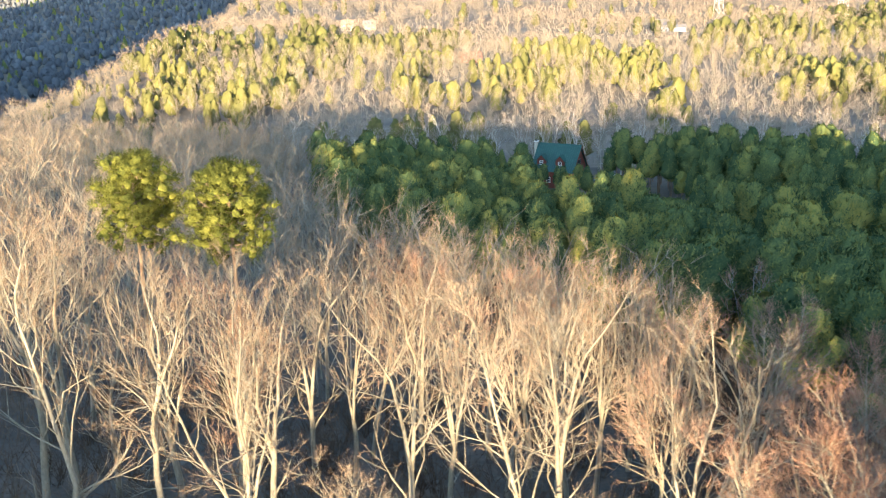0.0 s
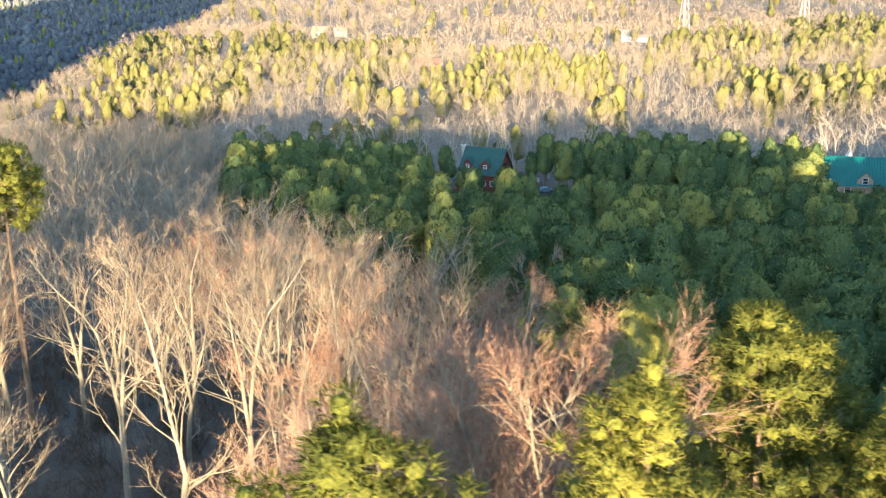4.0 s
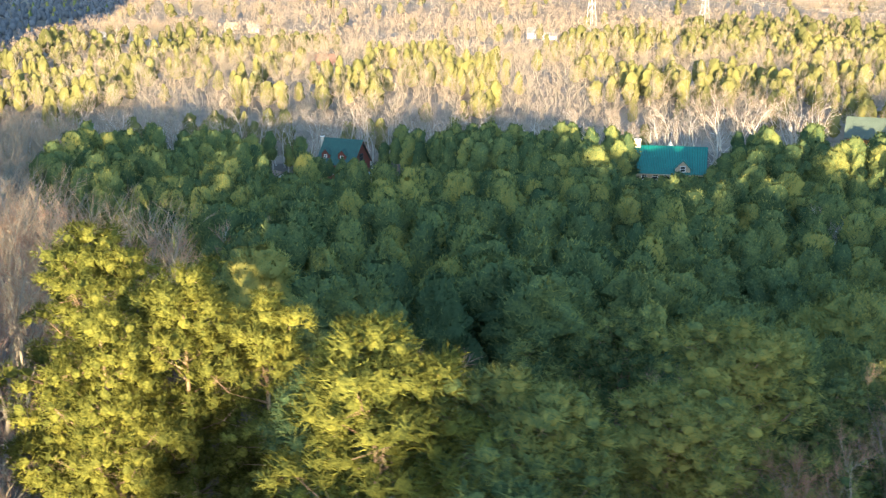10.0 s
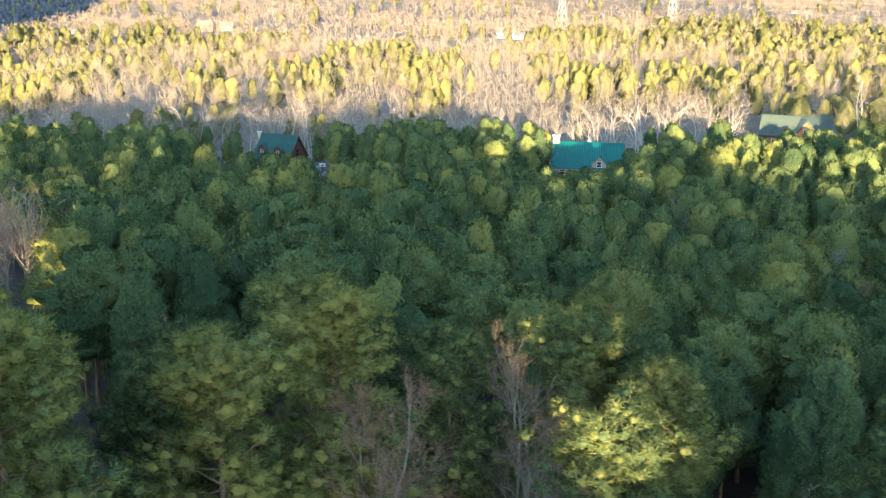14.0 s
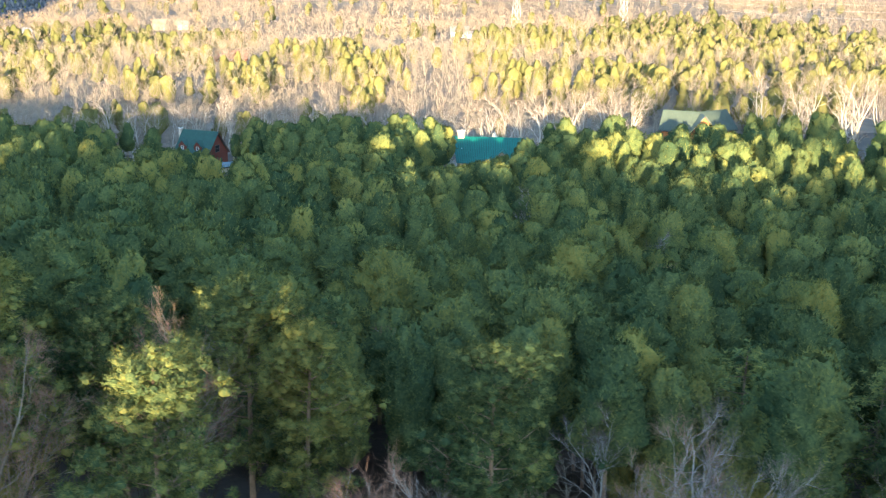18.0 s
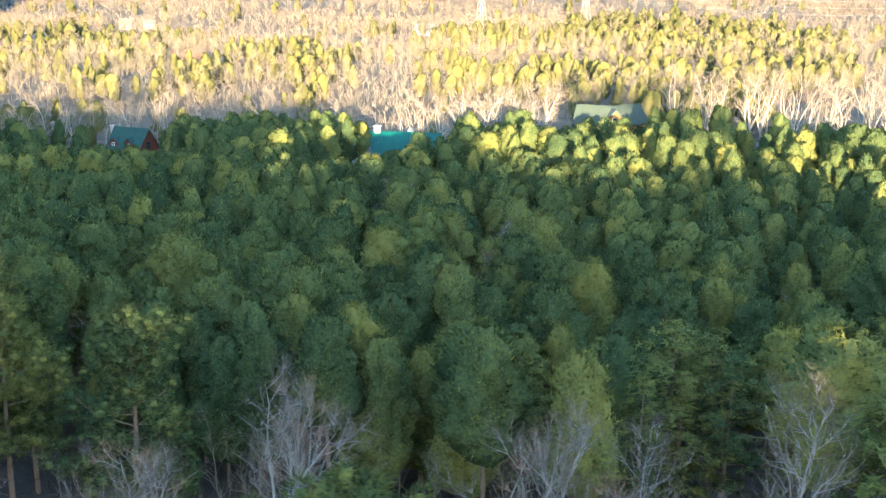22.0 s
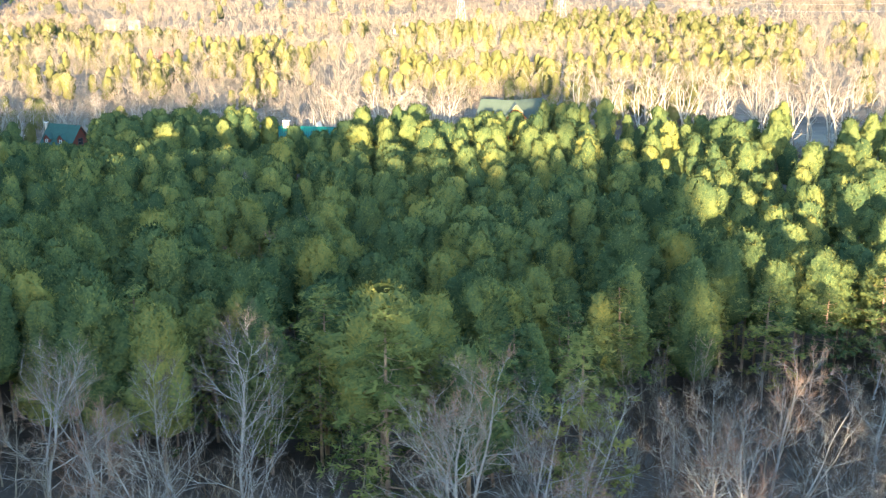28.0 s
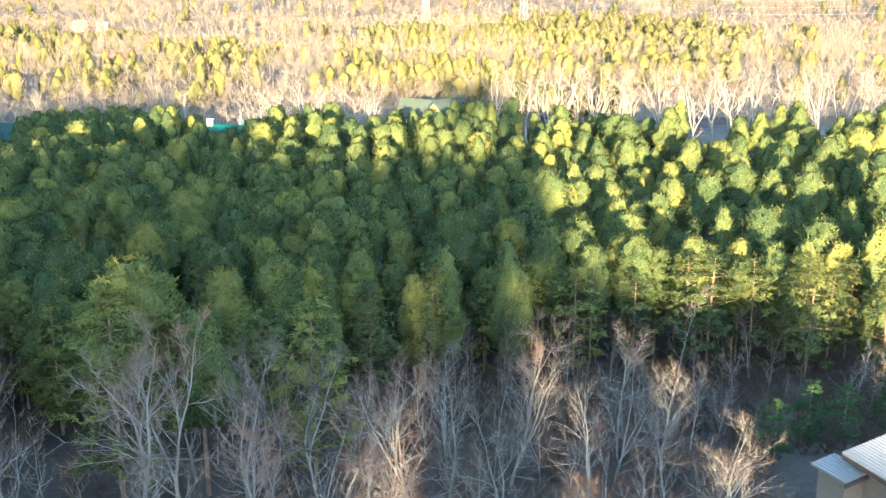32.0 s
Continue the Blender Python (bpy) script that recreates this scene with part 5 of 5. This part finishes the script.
# near house with metal roofs
near = new("cottage")
near.matrix_world = pose(167.7, 27.5, 11.5, 0, 0, 30)
tagged(near, "beige cottage with grey ribbed metal roofs", "house")
part("wall", prism([(-6.4, -3.0), (-0.3, -3.0), (-0.3, 5.72), (-6.4, 4.73)], -6.2, 6.0), TAUPE, near)
slope("roof_slope", near, ROOF_GREY, (-6.9, 0, 6.0), (6.9, 0, 6.0), (6.9, -7.4, 4.8), (-6.9, -7.4, 4.8), 0.18, 0.07, 0.4)
part("fascia", block(-6.9, 6.9, -7.52, -7.4, 4.35, 4.7), DARK, near)
part("barge_board", prism([(-7.4, 4.3), (0, 5.5), (0, 5.8), (-7.4, 4.6)], -7.0, -6.86), DARK, near)
slope("lower_roof", near, ROOF_GREY, (-8.9, 1.2, 5.2), (-6.25, 1.2, 5.2), (-6.25, -1.8, 4.85), (-8.9, -1.8, 4.85), 0.16, 0.07, 0.35)
part("lower_fascia", block(-8.95, -6.2, -1.92, -1.8, 4.4, 4.72), DARK, near)
part("lower_wall", block(-8.5, -6.2, -1.5, 0.8, -3.0, 4.65), TAUPE, near)
window(near, -3.5, -6.43, 0.9, 1.4, 1.6, frame_mat=DARK)
window(near, 1.5, -6.43, 0.9, 1.4, 1.6, frame_mat=DARK)
part("deck", block(-9.6, -6.3, -6.4, -1.4, -0.1, 0.15), DARK, near)

# houses on the far hill
def far_house(x, y, z, turn, L, W, wall, rise, wm, rm, label, wing=None):
    h = gable_house("house", pose(x, y, z, 0, 0, turn), L, W, wall, rise, wm, rm, label, 0.6, rib=0.0, trim=wm, group="houses on the far hill")
    n = max(2, int(L / 3.2))
    for i in range(n):
        for zf in ([0.9, 3.7] if wall > 5 else [1.0]):
            window(h, -L / 2 + L * (i + 0.5) / n, -W / 2 - 0.03, zf, 1.3, 1.5, frame_mat=WHITE)
    if wing:
        wl, ww, wh, wr = wing
        part("wing", prism([(-ww / 2, -1.5), (ww / 2, -1.5), (ww / 2, wh), (0, wh + wr), (-ww / 2, wh)], L / 2, L / 2 + wl), wm, h)
        for s in (-1, 1):
            slope("wing_roof", h, rm, (L / 2, 0, wh + wr + 0.1), (L / 2 + wl + 0.5, 0, wh + wr + 0.1), (L / 2 + wl + 0.5, s * (ww / 2 + 0.5), wh - 0.2), (L / 2, s * (ww / 2 + 0.5), wh - 0.2))
    return h


far_house(136, 822, -14, -6, 13, 9, 5.4, 3.6, WHITE, ROOF_GREY, "white two-storey house with a pale roof and low wing", (9, 7, 3.2, 2.0))
far_house(396, 914, -6, 5, 17, 10, 4.5, 3.8, SIDING, ROOF_BROWN, "pale house with a broad brown roof on the hill")
far_house(484, 834, -14, -12, 14, 9, 5.6, 3.0, WHITE, ROOF_GREY, "white two-storey house in the far pines")
far_house(-222, 885, -18, 12, 13, 9, 5.5, 3.2, SIDING, ROOF_BROWN, "beige house with a brown roof at the hill's edge")
far_house(-203, 894, -17, -20, 9, 7, 3.2, 2.6, WHITE, ROOF_GREY, "small pale house beside its neighbour")
far_house(-187, 902, -16, 35, 10, 8, 4.6, 3.6, SIDING, ROOF_GREY, "grey-roofed house among pines on the hill's edge")
far_house(-98, 888, -13, -15, 10, 8, 5.5, 3.2, SIDING, ROOF_BROWN, "beige house with a steep brown roof on the hill")
far_house(-82, 896, -13, 10, 9, 8, 4.5, 2.6, SIDING, ROOF_GREY, "yellowish beige house on the hill")
far_house(-11, 606, -9.5, 0, 17, 9, 2.6, 3.6, LOG_RED, ROOF_RED, "low house with a broad rust-red roof")

# bare earth drive beside the white house
def earth_patch(name, x0, x1, yf, width, label, n=30):
    xs = np.linspace(x0, x1, n)
    gx, gw = np.meshgrid(xs, np.linspace(-0.5, 0.5, 5))
    gy = yf(gx) + gw * width * (1 + 0.25 * np.sin(gx * 0.23))
    v = np.stack([gx, gy, height(gx, gy) + 0.12 + 0.5 * (0.25 - gw ** 2)], -1).reshape(-1, 3)
    i = (np.arange(4)[:, None] * n + np.arange(n - 1)).ravel()
    t = np.concatenate([np.stack([i, i + 1, i + n + 1], 1), np.stack([i, i + n + 1, i + n], 1)])
    return tagged(new(name, mesh_of(name, v, t, [DIRT])), label, "ground", kind="structure")


earth_patch("dirt_drive", 152, 214, lambda x: 815 + 6 * np.sin((x - 150) / 25), 12, "tan dirt drive beside the white house")
earth_patch("dirt_clearing", 405, 450, lambda x: 905 + 0 * x, 12, "tan cleared earth beside a house")
earth_patch("dirt_bank", 214, 226, lambda x: 158 + 0 * x, 9, "bare reddish earth bank among the pines", 14)
for x, y in ((218.5, 153.2), (221.5, 153.4)):
    p = part("fence_post", block(-0.12, 0.12, -0.12, 0.12, -0.3, 2.4), DARK, None)
    p.matrix_world = pose(x, y, terrain_z(x, y))
    tagged(p, "dark wooden post on the bare earth bank", "post", "posts on the earth bank")


# power line
def pylon(x, y, z, H, turn):
    p = new("pylon")
    p.matrix_world = pose(x, y, z, 0, 0, turn)
    tagged(p, "pale steel lattice power pylon", "pylon", "pylons of the power line")
    def half(f):
        return 3.4 * (1 - f) + 0.6 * f if f < 0.72 else 1.35
    levels = [0, 0.17, 0.33, 0.47, 0.6, 0.72, 0.86, 1.0]
    for sx in (-1, 1):
        for sy in (-1, 1):
            part("leg", bm_tube([(sx * half(f) * (1 if f < 0.99 else 0.2), sy * half(f) * (1 if f < 0.99 else 0.2), H * f) for f in levels], 0.10), STEEL, p)
    bm = []
    for a, b in zip(levels[:-1], levels[1:]):
        A, B = half(a), half(b) * (1 if b < 0.99 else 0.2)
        for s in (-1, 1):
            bm += [[(-A, s * A, H * a), (B, s * B, H * b)], [(A, s * A, H * a), (-B, s * B, H * b)], [(s * A, -A, H * a), (s * B, B, H * b)], [(s * A, A, H * a), (s * B, -B, H * b)]]
    v, t = join([tube(q, [0.05, 0.05], 4) for q in bm])
    o = new("bracing", mesh_of("bracing", v, t, [STEEL]))
    o.parent = p
    for f, w in ((0.74, 6.0), (0.85, 5.0), (0.95, 4.0)):
        part("cross_arm", block(-w, w, -0.12, 0.12, H * f - 0.12, H * f + 0.12), STEEL, p)
    return p


def bm_tube(pts, r):
    v, t = tube(pts, [r] * len(pts), 5)
    bm = bmesh.new()
    vs = [bm.verts.new(q) for q in v]
    for f in t:
        bm.faces.new([vs[i] for i in f])
    return bm


pylon(185, 863, -13, 42, 25)
pylon(255, 795, -12, 42, 25)
for w, f in ((-6, 0.74), (6, 0.74), (-5, 0.85), (5, 0.85), (-4, 0.95), (4, 0.95)):
    A, B, C = Vector((185 + w * 0.9, 863 + w * 0.4, -13 + 42 * f)), Vector((255 + w * 0.9, 795 + w * 0.4, -12 + 42 * f)), Vector((520 + w * 0.9, 560 + w * 0.4, -8 + 42 * f))
    for P, Q, sag in ((A, B, 2.5), (B, C, 12)):
        pts = [P.lerp(Q, i / 16) - Vector((0, 0, sag * 4 * (i / 16) * (1 - i / 16))) for i in range(17)]
        c = part("power_cable", bm_tube(pts, 0.02), STEEL, None)
        tagged(c, "thin steel power cable between pylons", "cable", "cables of the power line")

# young evergreens by the cottage and a blossoming shrub
for x, y, H, k in ((161.5, 36, 6.0, 0), (165.5, 39, 7, 1), (170, 41, 6.5, 0), (176, 44, 8, 1), (182, 50, 9, 0), (153, 38, 3.5, 1)):
    e = new("young_evergreen")
    e.matrix_world = pose(x, y, terrain_z(x, y), 0, 0, 40 * x) @ Matrix.Diagonal((H / 15 * 1.2, H / 15 * 1.2, H / 15, 1))
    tagged(e, "dark green young evergreen beside the cottage", "evergreen", "young evergreens by the cottage")
    o = new("trunk", HEMLOCKS[k][1])
    o.parent = e
    o = new("crown", EVERGREEN_CROWNS[k])
    o.parent = e
for x, y, H in ((150, -1.5, 14), (153, 3, 12.5)):
    b = plant(NEAR_BARE[4], x, y, H, "budding tree with clusters of yellow blossom", "blossoming tree", "", 20)
    c = [((x0 + random.uniform(-1, 1)), random.uniform(-2, 2), random.uniform(15, 18)) for x0 in (-2, 0, 2) for _ in range(60)]
    c = np.array(c)
    d = unit(np.random.normal(size=c.shape))
    o = new("blossom", mesh_of("blossom", *blades(c, d, 0.4, 0.3), [YELLOW]))
    o.parent = b
    tagged(o, "yellow blossom")
